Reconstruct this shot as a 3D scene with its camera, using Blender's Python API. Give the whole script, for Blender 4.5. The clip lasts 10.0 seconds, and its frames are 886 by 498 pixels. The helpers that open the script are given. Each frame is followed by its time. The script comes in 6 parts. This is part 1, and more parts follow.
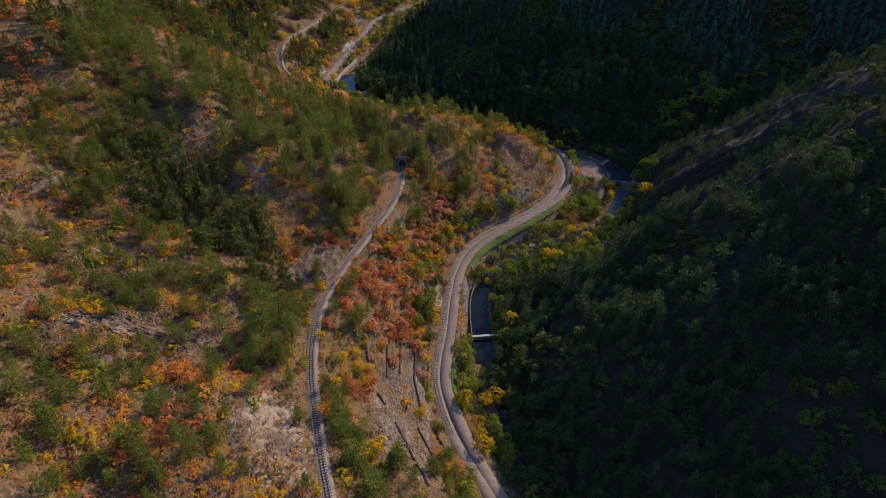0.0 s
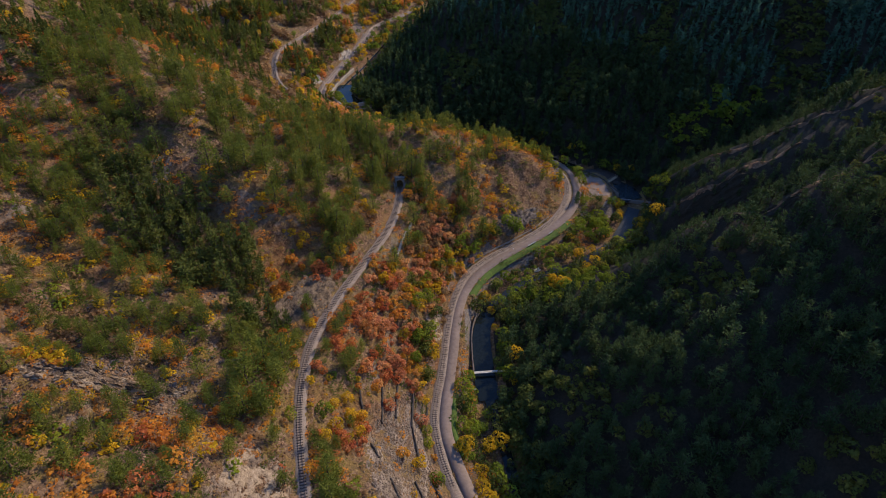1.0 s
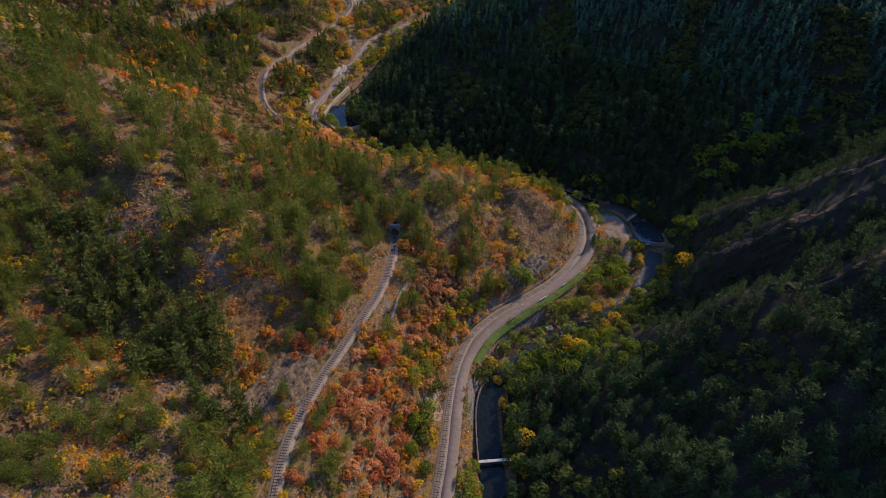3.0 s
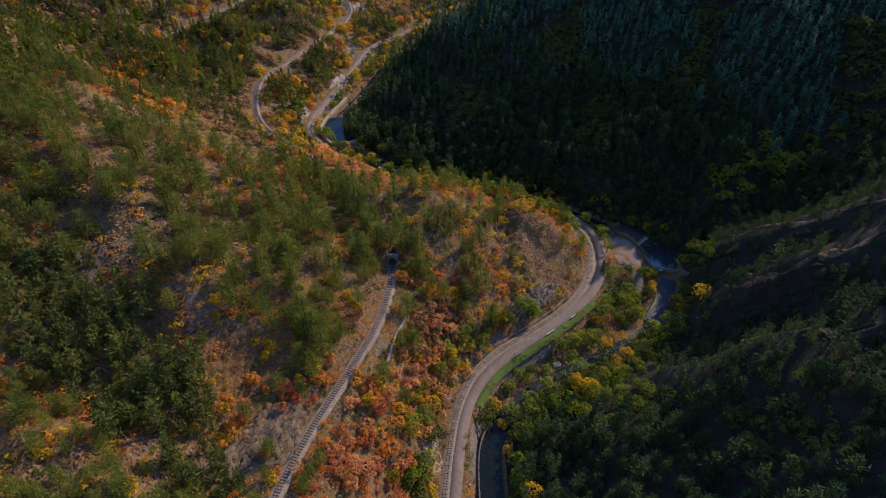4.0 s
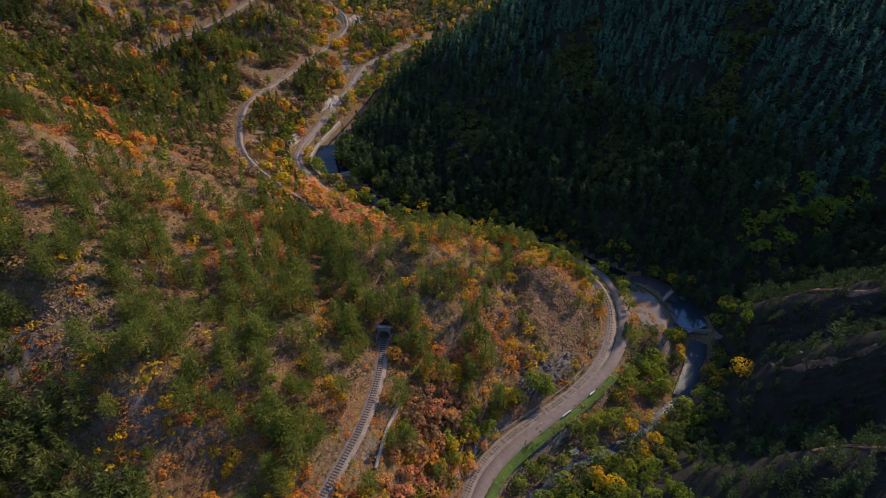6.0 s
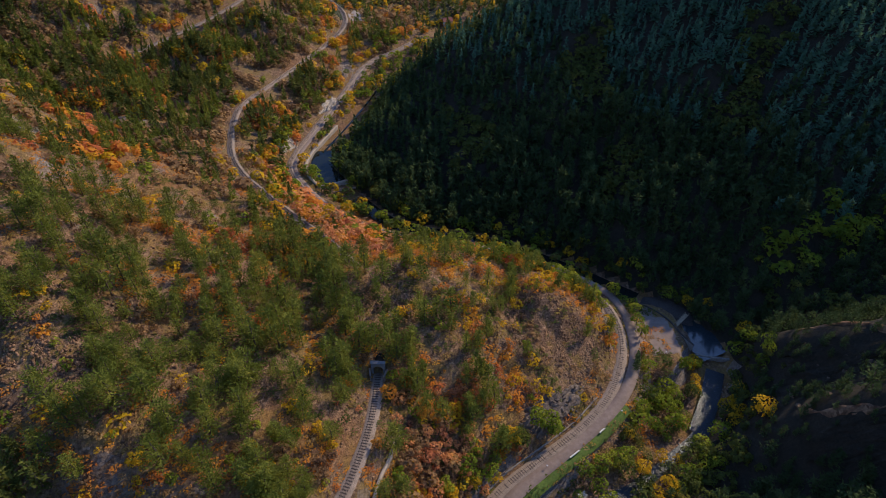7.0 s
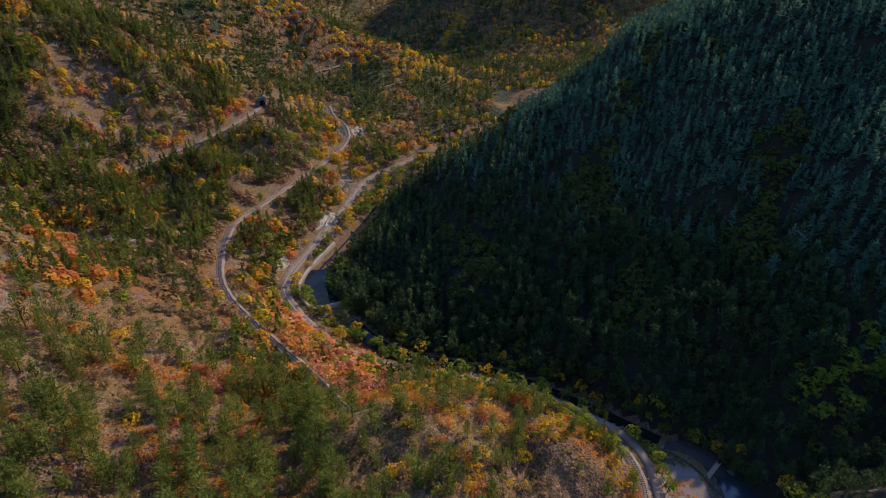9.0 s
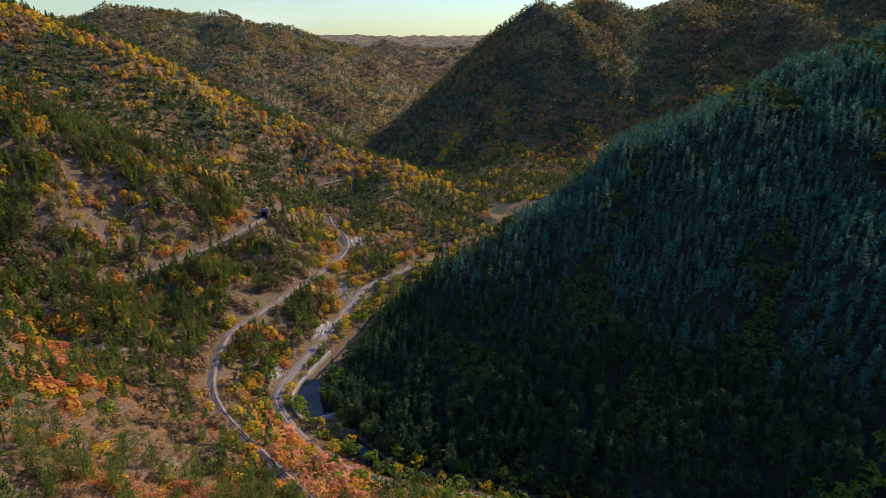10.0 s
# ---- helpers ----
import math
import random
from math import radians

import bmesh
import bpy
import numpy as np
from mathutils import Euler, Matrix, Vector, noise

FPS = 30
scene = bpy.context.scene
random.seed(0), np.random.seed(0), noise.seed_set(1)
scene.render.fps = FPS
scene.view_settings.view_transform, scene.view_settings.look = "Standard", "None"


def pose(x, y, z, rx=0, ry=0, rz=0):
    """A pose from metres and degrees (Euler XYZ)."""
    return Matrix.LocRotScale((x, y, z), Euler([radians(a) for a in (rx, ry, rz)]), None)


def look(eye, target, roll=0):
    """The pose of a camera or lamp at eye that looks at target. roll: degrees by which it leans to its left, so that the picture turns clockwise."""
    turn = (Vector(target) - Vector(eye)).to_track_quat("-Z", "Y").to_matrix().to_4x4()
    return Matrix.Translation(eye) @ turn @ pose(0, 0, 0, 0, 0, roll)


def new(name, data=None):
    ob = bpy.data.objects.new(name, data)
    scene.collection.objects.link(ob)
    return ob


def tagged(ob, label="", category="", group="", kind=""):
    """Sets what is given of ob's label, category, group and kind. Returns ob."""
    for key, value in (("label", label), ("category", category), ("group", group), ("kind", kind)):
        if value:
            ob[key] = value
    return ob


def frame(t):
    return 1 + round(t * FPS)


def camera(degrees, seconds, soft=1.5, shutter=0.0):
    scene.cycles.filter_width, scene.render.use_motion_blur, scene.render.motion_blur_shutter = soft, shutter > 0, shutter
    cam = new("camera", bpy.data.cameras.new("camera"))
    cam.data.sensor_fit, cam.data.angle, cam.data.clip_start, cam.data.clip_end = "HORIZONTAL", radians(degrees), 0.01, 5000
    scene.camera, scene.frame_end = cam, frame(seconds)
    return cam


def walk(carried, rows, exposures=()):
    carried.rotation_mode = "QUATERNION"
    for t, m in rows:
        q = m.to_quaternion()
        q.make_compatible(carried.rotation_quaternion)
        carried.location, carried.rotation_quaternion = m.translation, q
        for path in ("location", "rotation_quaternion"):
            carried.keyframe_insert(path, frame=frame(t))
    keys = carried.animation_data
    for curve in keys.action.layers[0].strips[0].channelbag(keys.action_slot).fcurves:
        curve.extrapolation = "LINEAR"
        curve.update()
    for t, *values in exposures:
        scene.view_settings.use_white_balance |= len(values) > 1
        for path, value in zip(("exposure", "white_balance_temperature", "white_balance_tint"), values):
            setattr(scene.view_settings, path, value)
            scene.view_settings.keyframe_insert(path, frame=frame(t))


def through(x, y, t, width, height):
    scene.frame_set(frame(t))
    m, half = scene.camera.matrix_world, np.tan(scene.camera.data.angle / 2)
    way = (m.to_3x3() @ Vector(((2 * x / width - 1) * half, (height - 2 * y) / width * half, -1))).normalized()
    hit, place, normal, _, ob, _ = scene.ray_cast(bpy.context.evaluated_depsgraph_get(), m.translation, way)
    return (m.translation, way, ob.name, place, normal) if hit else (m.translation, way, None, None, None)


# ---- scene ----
cam = camera(74.2, 10.0, soft=0.4)
# seconds, x, y, z, tilt above the horizon, turn to the left
PATH = [
    (0, 0.00, 0.00, 147.64, -38.43, -0.03),
    (0.5, -0.10, 7.84, 147.14, -38.34, -0.13),
    (1, 0.11, 16.09, 146.88, -38.37, -0.01),
    (1.5, 0.27, 23.99, 146.67, -38.35, 0.04),
    (2, 0.34, 32.02, 146.62, -38.37, 0.09),
    (2.5, 0.41, 39.91, 146.71, -38.48, 0.13),
    (4, 0.78, 64.13, 146.56, -38.60, 0.44),
    (4.5, 0.85, 71.88, 146.39, -38.55, 0.50),
    (5, 0.90, 80.12, 146.21, -38.57, 0.56),
    (5.5, 0.96, 87.86, 146.03, -38.63, 0.64),
    (6, 1.13, 96.00, 145.86, -38.64, 0.70),
    (6.3, 1.37, 100.70, 145.89, -38.66, 0.80),
    (7, 1.94, 111.60, 145.96, -39.60, 1.15),
    (7.3, 2.18, 115.91, 145.99, -41.73, 1.37),
    (7.5, 2.19, 119.11, 146.00, -43.48, 1.39),
    (8, 2.35, 125.74, 145.92, -41.14, 1.61),
    (8.5, 2.63, 129.06, 145.60, -35.65, 1.67),
    (9, 2.78, 130.12, 145.25, -29.97, 1.54),
    (9.5, 2.74, 130.21, 144.74, -24.48, 1.33),
    (10, 2.69, 129.69, 144.25, -19.22, 1.25),
]
walk(cam, [(t, pose(x, y, z, 90 + tilt, 0, turn)) for t, x, y, z, tilt, turn in PATH],
     [(0, 0.38, 6500, 10), (7.5, 0.4, 6500, 10), (8.3, 0.42, 6480, 10), (9.2, 0.46, 6280, 9), (10, 0.57, 6050, 8)])

# ---- world, sun ----
SUN_TURN, SUN_HEIGHT = 42.0, 32.5          # degrees from +x towards +y, and above the horizon
sun_way = Vector((math.cos(radians(SUN_TURN)) * math.cos(radians(SUN_HEIGHT)),
                  math.sin(radians(SUN_TURN)) * math.cos(radians(SUN_HEIGHT)), math.sin(radians(SUN_HEIGHT))))
world = bpy.data.worlds.new("sky")
scene.world = world
world.use_nodes = True
wn, wl = world.node_tree.nodes, world.node_tree.links
sky = wn.new("ShaderNodeTexSky")
sky.sky_type, sky.sun_disc = "NISHITA", False
sky.sun_elevation, sky.sun_rotation = radians(SUN_HEIGHT), radians(90 - SUN_TURN)
sky.air_density, sky.dust_density, sky.ozone_density = 1.9, 0.0, 4.0
wn["Background"].inputs["Strength"].default_value = 0.108
# bluer towards the horizon than the clear-air model, with a few thin streaks of cloud
heading = wn.new("ShaderNodeTexCoord")
up = wn.new("ShaderNodeSeparateXYZ")
wl.new(heading.outputs["Generated"], up.inputs[0])
tone = wn.new("ShaderNodeValToRGB")
for stop, (at, col) in zip((tone.color_ramp.elements[0], tone.color_ramp.elements[1]), ((0.02, (0.60, 0.80, 1.10, 1)), (0.3, (0.71, 0.94, 1.58, 1)))):
    stop.position, stop.color = at, col
wl.new(up.outputs["Z"], tone.inputs["Fac"])
tint = wn.new("ShaderNodeMix")
tint.data_type, tint.blend_type = "RGBA", "MULTIPLY"
tint.inputs["Factor"].default_value = 1.0
wl.new(sky.outputs["Color"], tint.inputs["A"])
wl.new(tone.outputs["Color"], tint.inputs["B"])
flat = wn.new("ShaderNodeMapping")
flat.inputs["Scale"].default_value = (1.2, 1.2, 9.0)
wl.new(heading.outputs["Generated"], flat.inputs["Vector"])
streak = wn.new("ShaderNodeTexNoise")
streak.inputs["Scale"].default_value, streak.inputs["Detail"].default_value = 2.2, 6.0
wl.new(flat.outputs["Vector"], streak.inputs["Vector"])
thin_cloud = wn.new("ShaderNodeValToRGB")
for stop, (at, v) in zip((thin_cloud.color_ramp.elements[0], thin_cloud.color_ramp.elements[1]), ((0.52, 0.0), (0.75, 0.5))):
    stop.position, stop.color = at, (v, v, v, 1)
wl.new(streak.outputs["Fac"], thin_cloud.inputs["Fac"])
cloudy = wn.new("ShaderNodeMix")
cloudy.data_type = "RGBA"
cloudy.inputs["B"].default_value = (6.0, 6.4, 6.2, 1.0)
wl.new(thin_cloud.outputs["Color"], cloudy.inputs["Factor"])
wl.new(tint.outputs["Result"], cloudy.inputs["A"])
wl.new(cloudy.outputs["Result"], wn["Background"].inputs["Color"])
sun = new("sun", bpy.data.lights.new("sun", "SUN"))
sun.data.energy, sun.data.angle, sun.data.color = 3.7, radians(0.6), (1.0, 0.85, 0.64)
sun.matrix_world = look(sun_way * 500, (0, 0, 0))

# ---- materials ----
def material(name, rough=0.8):
    m = bpy.data.materials.new(name)
    m.use_nodes = True
    nt = m.node_tree
    b = nt.nodes["Principled BSDF"]
    b.inputs["Roughness"].default_value = rough
    b.inputs["Specular IOR Level"].default_value = 0.25
    return m, nt, b


def node(nt, kind, **values):
    n = nt.nodes.new(kind)
    for k, v in values.items():
        n.inputs[k].default_value = v
    return n


def place_noise(nt, scale, detail=4.0, rough=0.6, stretch=None):
    """Noise over the place in metres; scale is features per metre."""
    g = nt.nodes.new("ShaderNodeNewGeometry")
    src = g.outputs["Position"]
    if stretch:
        mp = nt.nodes.new("ShaderNodeMapping")
        mp.inputs["Scale"].default_value = stretch
        nt.links.new(src, mp.inputs["Vector"])
        src = mp.outputs["Vector"]
    n = node(nt, "ShaderNodeTexNoise", Scale=scale, Detail=detail, Roughness=rough)
    nt.links.new(src, n.inputs["Vector"])
    return n.outputs["Fac"]


def ramp(nt, fac, stops):
    r = nt.nodes.new("ShaderNodeValToRGB")
    while len(r.color_ramp.elements) < len(stops):
        r.color_ramp.elements.new(0.5)
    for e, (p, c) in zip(r.color_ramp.elements, stops):
        e.position = p
        e.color = (*c, 1) if not isinstance(c, float) else (c, c, c, 1)
    nt.links.new(fac, r.inputs["Fac"])
    return r.outputs["Color"]


def blend(nt, fac, a, b, kind="MIX"):
    n = nt.nodes.new("ShaderNodeMix")
    n.data_type, n.blend_type = "RGBA", kind
    for sock, v in ((n.inputs["Factor"], fac), (n.inputs["A"], a), (n.inputs["B"], b)):
        if isinstance(v, (int, float)):
            sock.default_value = v
        elif isinstance(v, tuple):
            sock.default_value = (*v, 1)
        else:
            nt.links.new(v, sock)
    return n.outputs["Result"]


def relief(nt, b, height, strength=0.5, distance=0.2):
    n = node(nt, "ShaderNodeBump", Strength=strength, Distance=distance)
    nt.links.new(height, n.inputs["Height"])
    nt.links.new(n.outputs["Normal"], b.inputs["Normal"])


def plain(name, dark, light, scale=2.0, rough=0.85, bump=0.4, metal=0.0, dist=0.05):
    """A surface whose colour wanders between two tones at two scales."""
    m, nt, b = material(name, rough)
    fine, broad = place_noise(nt, scale, 6.0, 0.7), place_noise(nt, scale * 0.13, 3.0)
    c = ramp(nt, fine, [(0.3, dark), (0.7, light)])
    c = blend(nt, ramp(nt, broad, [(0.35, 0.0), (0.65, 0.35)]), c, tuple(v * 0.6 for v in dark))
    nt.links.new(c, b.inputs["Base Color"])
    b.inputs["Metallic"].default_value = metal
    relief(nt, b, fine, bump, dist)
    return m


def foliage(name, stops, through=0.3, patch=0.16, grain=3.0):
    """Leaves: each clump takes a tone of its own, and whole plants wander between the stops."""
    m, nt, b = material(name, 0.6)
    g = nt.nodes.new("ShaderNodeNewGeometry")
    plant = place_noise(nt, patch, 2.0, 0.6)
    mixer = nt.nodes.new("ShaderNodeMath")
    mixer.operation = "MULTIPLY_ADD"
    nt.links.new(g.outputs["Random Per Island"], mixer.inputs[0])
    mixer.inputs[1].default_value = 0.11
    shift = nt.nodes.new("ShaderNodeMath")
    shift.operation = "MULTIPLY_ADD"
    nt.links.new(plant, shift.inputs[0])
    shift.inputs[1].default_value, shift.inputs[2].default_value = 1.9, -0.57
    nt.links.new(shift.outputs[0], mixer.inputs[2])
    c = ramp(nt, mixer.outputs[0], stops)
    leaves = place_noise(nt, grain, 2.0, 0.7)
    c = blend(nt, 1.0, c, ramp(nt, leaves, [(0.3, 0.78), (0.7, 1.17)]), "MULTIPLY")
    nt.links.new(c, b.inputs["Base Color"])
    b.inputs["Specular IOR Level"].default_value, b.inputs["Roughness"].default_value = 0.06, 0.8
    t = nt.nodes.new("ShaderNodeBsdfTranslucent")
    nt.links.new(c, t.inputs["Color"])
    mix = nt.nodes.new("ShaderNodeMixShader")
    mix.inputs[0].default_value = through
    nt.links.new(b.outputs[0], mix.inputs[1])
    nt.links.new(t.outputs[0], mix.inputs[2])
    nt.links.new(mix.outputs[0], nt.nodes["Material Output"].inputs["Surface"])
    return m


def cells(nt, scale, feature="F1", stretch=None):
    """Stones: one random tone for each, and the distance from its middle."""
    g = nt.nodes.new("ShaderNodeNewGeometry")
    src = g.outputs["Position"]
    wob = node(nt, "ShaderNodeTexNoise", Scale=scale * 1.3, Detail=3.0)
    nt.links.new(src, wob.inputs["Vector"])
    add = nt.nodes.new("ShaderNodeVectorMath")
    add.operation = "MULTIPLY_ADD"
    nt.links.new(wob.outputs["Color"], add.inputs[0])
    add.inputs[1].default_value = (.8 / scale,) * 3
    nt.links.new(src, add.inputs[2])
    v = node(nt, "ShaderNodeTexVoronoi", Scale=scale)
    v.feature = feature
    nt.links.new(add.outputs[0], v.inputs["Vector"])
    return v.outputs["Color"], v.outputs["Distance"]


def ground_material():
    m, nt, b = material("hillside_soil", 0.95)
    fine, mid, broad = place_noise(nt, 1.6, 8.0, 0.75), place_noise(nt, 0.16, 7.0, 0.75), place_noise(nt, 0.035, 4.0, 0.6)
    tone, dist = cells(nt, 1.5)
    stone = ramp(nt, fine, [(0.28, (0.052, 0.03, 0.017)), (0.5, (0.175, 0.10, 0.056)), (0.75, (0.33, 0.21, 0.125))])
    stone = blend(nt, 0.75, stone, ramp(nt, tone, [(0.15, 0.35), (0.55, 0.85), (0.9, 1.6)]), "MULTIPLY")
    grass = ramp(nt, fine, [(0.3, (0.08, 0.052, 0.017)), (0.7, (0.27, 0.165, 0.05))])
    rust = ramp(nt, fine, [(0.3, (0.09, 0.04, 0.014)), (0.7, (0.30, 0.12, 0.035))])
    c = blend(nt, ramp(nt, mid, [(0.47, 0.0), (0.56, 0.9)]), stone, grass)
    c = blend(nt, ramp(nt, broad, [(0.5, 0.0), (0.7, 0.65)]), c, rust)
    # steep faces are bare rock
    g = nt.nodes.new("ShaderNodeNewGeometry")
    sep = nt.nodes.new("ShaderNodeSeparateXYZ")
    nt.links.new(g.outputs["True Normal"], sep.inputs[0])
    steep = ramp(nt, sep.outputs["Z"], [(0.52, 1.0), (0.66, 0.0)])
    strata = place_noise(nt, 0.9, 8.0, 0.7, (1.0, 1.0, 2.6))
    rock = ramp(nt, strata, [(0.3, (0.06, 0.048, 0.04)), (0.5, (0.17, 0.135, 0.11)), (0.7, (0.33, 0.27, 0.215))])
    c = blend(nt, steep, c, rock)
    nt.links.new(c, b.inputs["Base Color"])
    relief(nt, b, blend(nt, 0.6, fine, tone), 1.0, 0.8)
    return m


def stony(name, dark, light, size=1.6, patchy=0.5):
    """Loose stones, each of its own tone, with darker gaps."""
    m, nt, b = material(name, 0.95)
    fine, broad = place_noise(nt, 2.4, 8.0, 0.75), place_noise(nt, 0.12, 4.0)
    tone, dist = cells(nt, size)
    c = ramp(nt, tone, [(0.1, dark), (0.9, light)])
    c = blend(nt, 0.8, c, ramp(nt, fine, [(0.3, 0.5), (0.7, 1.3)]), "MULTIPLY")
    c = blend(nt, 1.0, c, ramp(nt, broad, [(0.35, 1.0 - patchy), (0.65, 1.1)]), "MULTIPLY")
    nt.links.new(c, b.inputs["Base Color"])
    relief(nt, b, blend(nt, 0.6, fine, tone), 1.0, 0.5)
    return m


def wooded_ground():
    """Distant slopes: floor and undergrowth of mixed autumn woods."""
    m, nt, b = material("wooded_slope", 0.95)
    fine, mid, broad = place_noise(nt, 0.25, 6.0, 0.75), place_noise(nt, 0.03, 6.0, 0.7), place_noise(nt, 0.008, 4.0, 0.6)
    rust = ramp(nt, fine, [(0.35, (0.08, 0.045, 0.023)), (0.65, (0.32, 0.17, 0.07))])
    gold = ramp(nt, fine, [(0.35, (0.10, 0.07, 0.024)), (0.65, (0.40, 0.25, 0.07))])
    dark = ramp(nt, fine, [(0.35, (0.02, 0.032, 0.02)), (0.65, (0.07, 0.09, 0.04))])
    c = blend(nt, ramp(nt, broad, [(0.45, 0.0), (0.6, 1.0)]), rust, gold)
    c = blend(nt, ramp(nt, mid, [(0.48, 0.0), (0.56, 0.9)]), c, dark)
    nt.links.new(c, b.inputs["Base Color"])
    relief(nt, b, fine, 1.0, 5.0)
    return m


M_WOODED = wooded_ground()
M_GROUND = ground_material()
M_PINE = foliage("pine_needles", [(0.0, (0.075, 0.10, 0.018)), (0.4, (0.15, 0.17, 0.029)), (0.8, (0.25, 0.245, 0.042)), (1.0, (0.34, 0.30, 0.052))], 0.45)
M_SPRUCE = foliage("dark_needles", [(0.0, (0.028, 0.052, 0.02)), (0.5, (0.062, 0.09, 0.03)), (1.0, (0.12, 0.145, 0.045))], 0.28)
# pine needles with shade put into their colour, for the gully and far groves
M_SHADE_PINE = foliage("shade_toned_pine_needles", [(0.0, (0.055, 0.075, 0.019)), (0.45, (0.11, 0.122, 0.027)), (1.0, (0.2, 0.19, 0.04))], 0.35)
# conifers with haze put into their colour: bluer and lighter, with more sheen
M_HAZE_NEEDLES = foliage("hazed_needles", [(0.0, (0.044, 0.098, 0.062)), (0.5, (0.082, 0.155, 0.09)), (1.0, (0.124, 0.208, 0.112))], 0.3)
M_HAZE_NEEDLES.node_tree.nodes["Principled BSDF"].inputs["Specular IOR Level"].default_value = 0.09
M_YELLOW = foliage("yellow_leaves", [(0.0, (0.30, 0.22, 0.02)), (0.45, (0.60, 0.36, 0.02)), (1.0, (0.76, 0.46, 0.03))], 0.5)
M_ORANGE = foliage("orange_leaves", [(0.0, (0.42, 0.12, 0.035)), (0.35, (0.62, 0.23, 0.04)), (0.7, (0.68, 0.31, 0.04)), (1.0, (0.62, 0.40, 0.05))], 0.5)
M_RED = foliage("red_leaves", [(0.0, (0.40, 0.085, 0.045)), (0.5, (0.60, 0.19, 0.065)), (1.0, (0.68, 0.31, 0.09))], 0.5)
M_SALMON = foliage("salmon_leaves", [(0.0, (0.48, 0.16, 0.08)), (0.4, (0.68, 0.29, 0.12)), (0.8, (0.74, 0.37, 0.11)), (1.0, (0.68, 0.43, 0.09))], 0.5)
M_GREEN = foliage("green_leaves", [(0.0, (0.08, 0.12, 0.016)), (0.45, (0.21, 0.25, 0.025)), (1.0, (0.42, 0.38, 0.04))], 0.5)
M_OLIVE = foliage("olive_leaves", [(0.0, (0.05, 0.07, 0.018)), (0.6, (0.11, 0.12, 0.025)), (1.0, (0.24, 0.19, 0.035))], 0.4)
M_BROWN = foliage("withered_scrub", [(0.0, (0.16, 0.09, 0.05)), (0.5, (0.34, 0.19, 0.08)), (1.0, (0.46, 0.30, 0.11))], 0.4)
M_OCHRE = foliage("ochre_leaves", [(0.0, (0.16, 0.12, 0.04)), (0.5, (0.30, 0.19, 0.05)), (1.0, (0.42, 0.28, 0.06))], 0.4)
M_RUSTY = foliage("rusty_woods", [(0.0, (0.11, 0.075, 0.04)), (0.5, (0.21, 0.135, 0.06)), (1.0, (0.32, 0.21, 0.085))], 0.4)
# needle litter, taken near black to carry the valley side's shade; also laid on rock
M_SHADE_LITTER = plain("shade_dark_litter", (0.016, 0.014, 0.009), (0.055, 0.042, 0.025), 1.6, 0.95, 0.9, 0.0, 0.4)
M_BARK = plain("pine_bark", (0.05, 0.035, 0.025), (0.14, 0.10, 0.075), 6.0)
M_ASPHALT = plain("worn_asphalt", (0.175, 0.122, 0.094), (0.275, 0.2, 0.156), 0.9, 0.9, 0.2)
M_BALLAST = plain("grey_ballast", (0.13, 0.092, 0.067), (0.40, 0.30, 0.22), 5.0, 0.95, 0.8)
M_SLEEPER = plain("oiled_timber", (0.03, 0.022, 0.018), (0.09, 0.07, 0.055), 4.0)
M_RAIL = plain("rusty_rail", (0.10, 0.06, 0.045), (0.26, 0.20, 0.17), 9.0, 0.45, 0.2, 0.7)
M_STONE = plain("cut_stone", (0.13, 0.108, 0.09), (0.31, 0.26, 0.215), 2.5)
M_DARKSTONE = plain("dry_stone", (0.028, 0.022, 0.018), (0.095, 0.075, 0.06), 3.0)
M_ROCK = plain("tawny_rock", (0.045, 0.028, 0.018), (0.27, 0.185, 0.115), 1.1, 0.9, 1.0, 0.0, 0.5)

M_DARKROCK = plain("dark_rock", (0.06, 0.045, 0.036), (0.22, 0.165, 0.128), 1.1, 0.9, 0.8, 0.0, 0.25)
M_PALEROCK = plain("whitish_rock", (0.19, 0.155, 0.12), (0.48, 0.405, 0.325), 1.1, 0.9, 0.8, 0.0, 0.25)
M_SCREE = stony("pale_scree", (0.135, 0.092, 0.064), (0.38, 0.28, 0.20), 1.9)
M_SCREE2 = stony("brown_scree", (0.13, 0.067, 0.034), (0.34, 0.192, 0.102), 1.4)
M_CONCRETE = plain("old_concrete", (0.26, 0.2, 0.145), (0.47, 0.38, 0.29), 1.2, 0.9, 0.3)
M_WOOD = plain("sawn_wood", (0.22, 0.15, 0.09), (0.44, 0.33, 0.21), 6.0)
M_WHITE = plain("white_paint", (0.62, 0.60, 0.56), (0.82, 0.80, 0.76), 3.0, 0.6, 0.1)
M_LAWN = plain("verge_grass", (0.045, 0.075, 0.012), (0.12, 0.165, 0.027), 1.2, 0.9, 0.6)
M_DIRT = plain("dirt_track", (0.18, 0.14, 0.11), (0.36, 0.29, 0.23), 1.2, 0.95, 0.4)
# near black that stands in for the darkness inside the bores and windows
M_VOID = plain("unlit_void", (0.008, 0.008, 0.008), (0.02, 0.018, 0.016), 2.0)


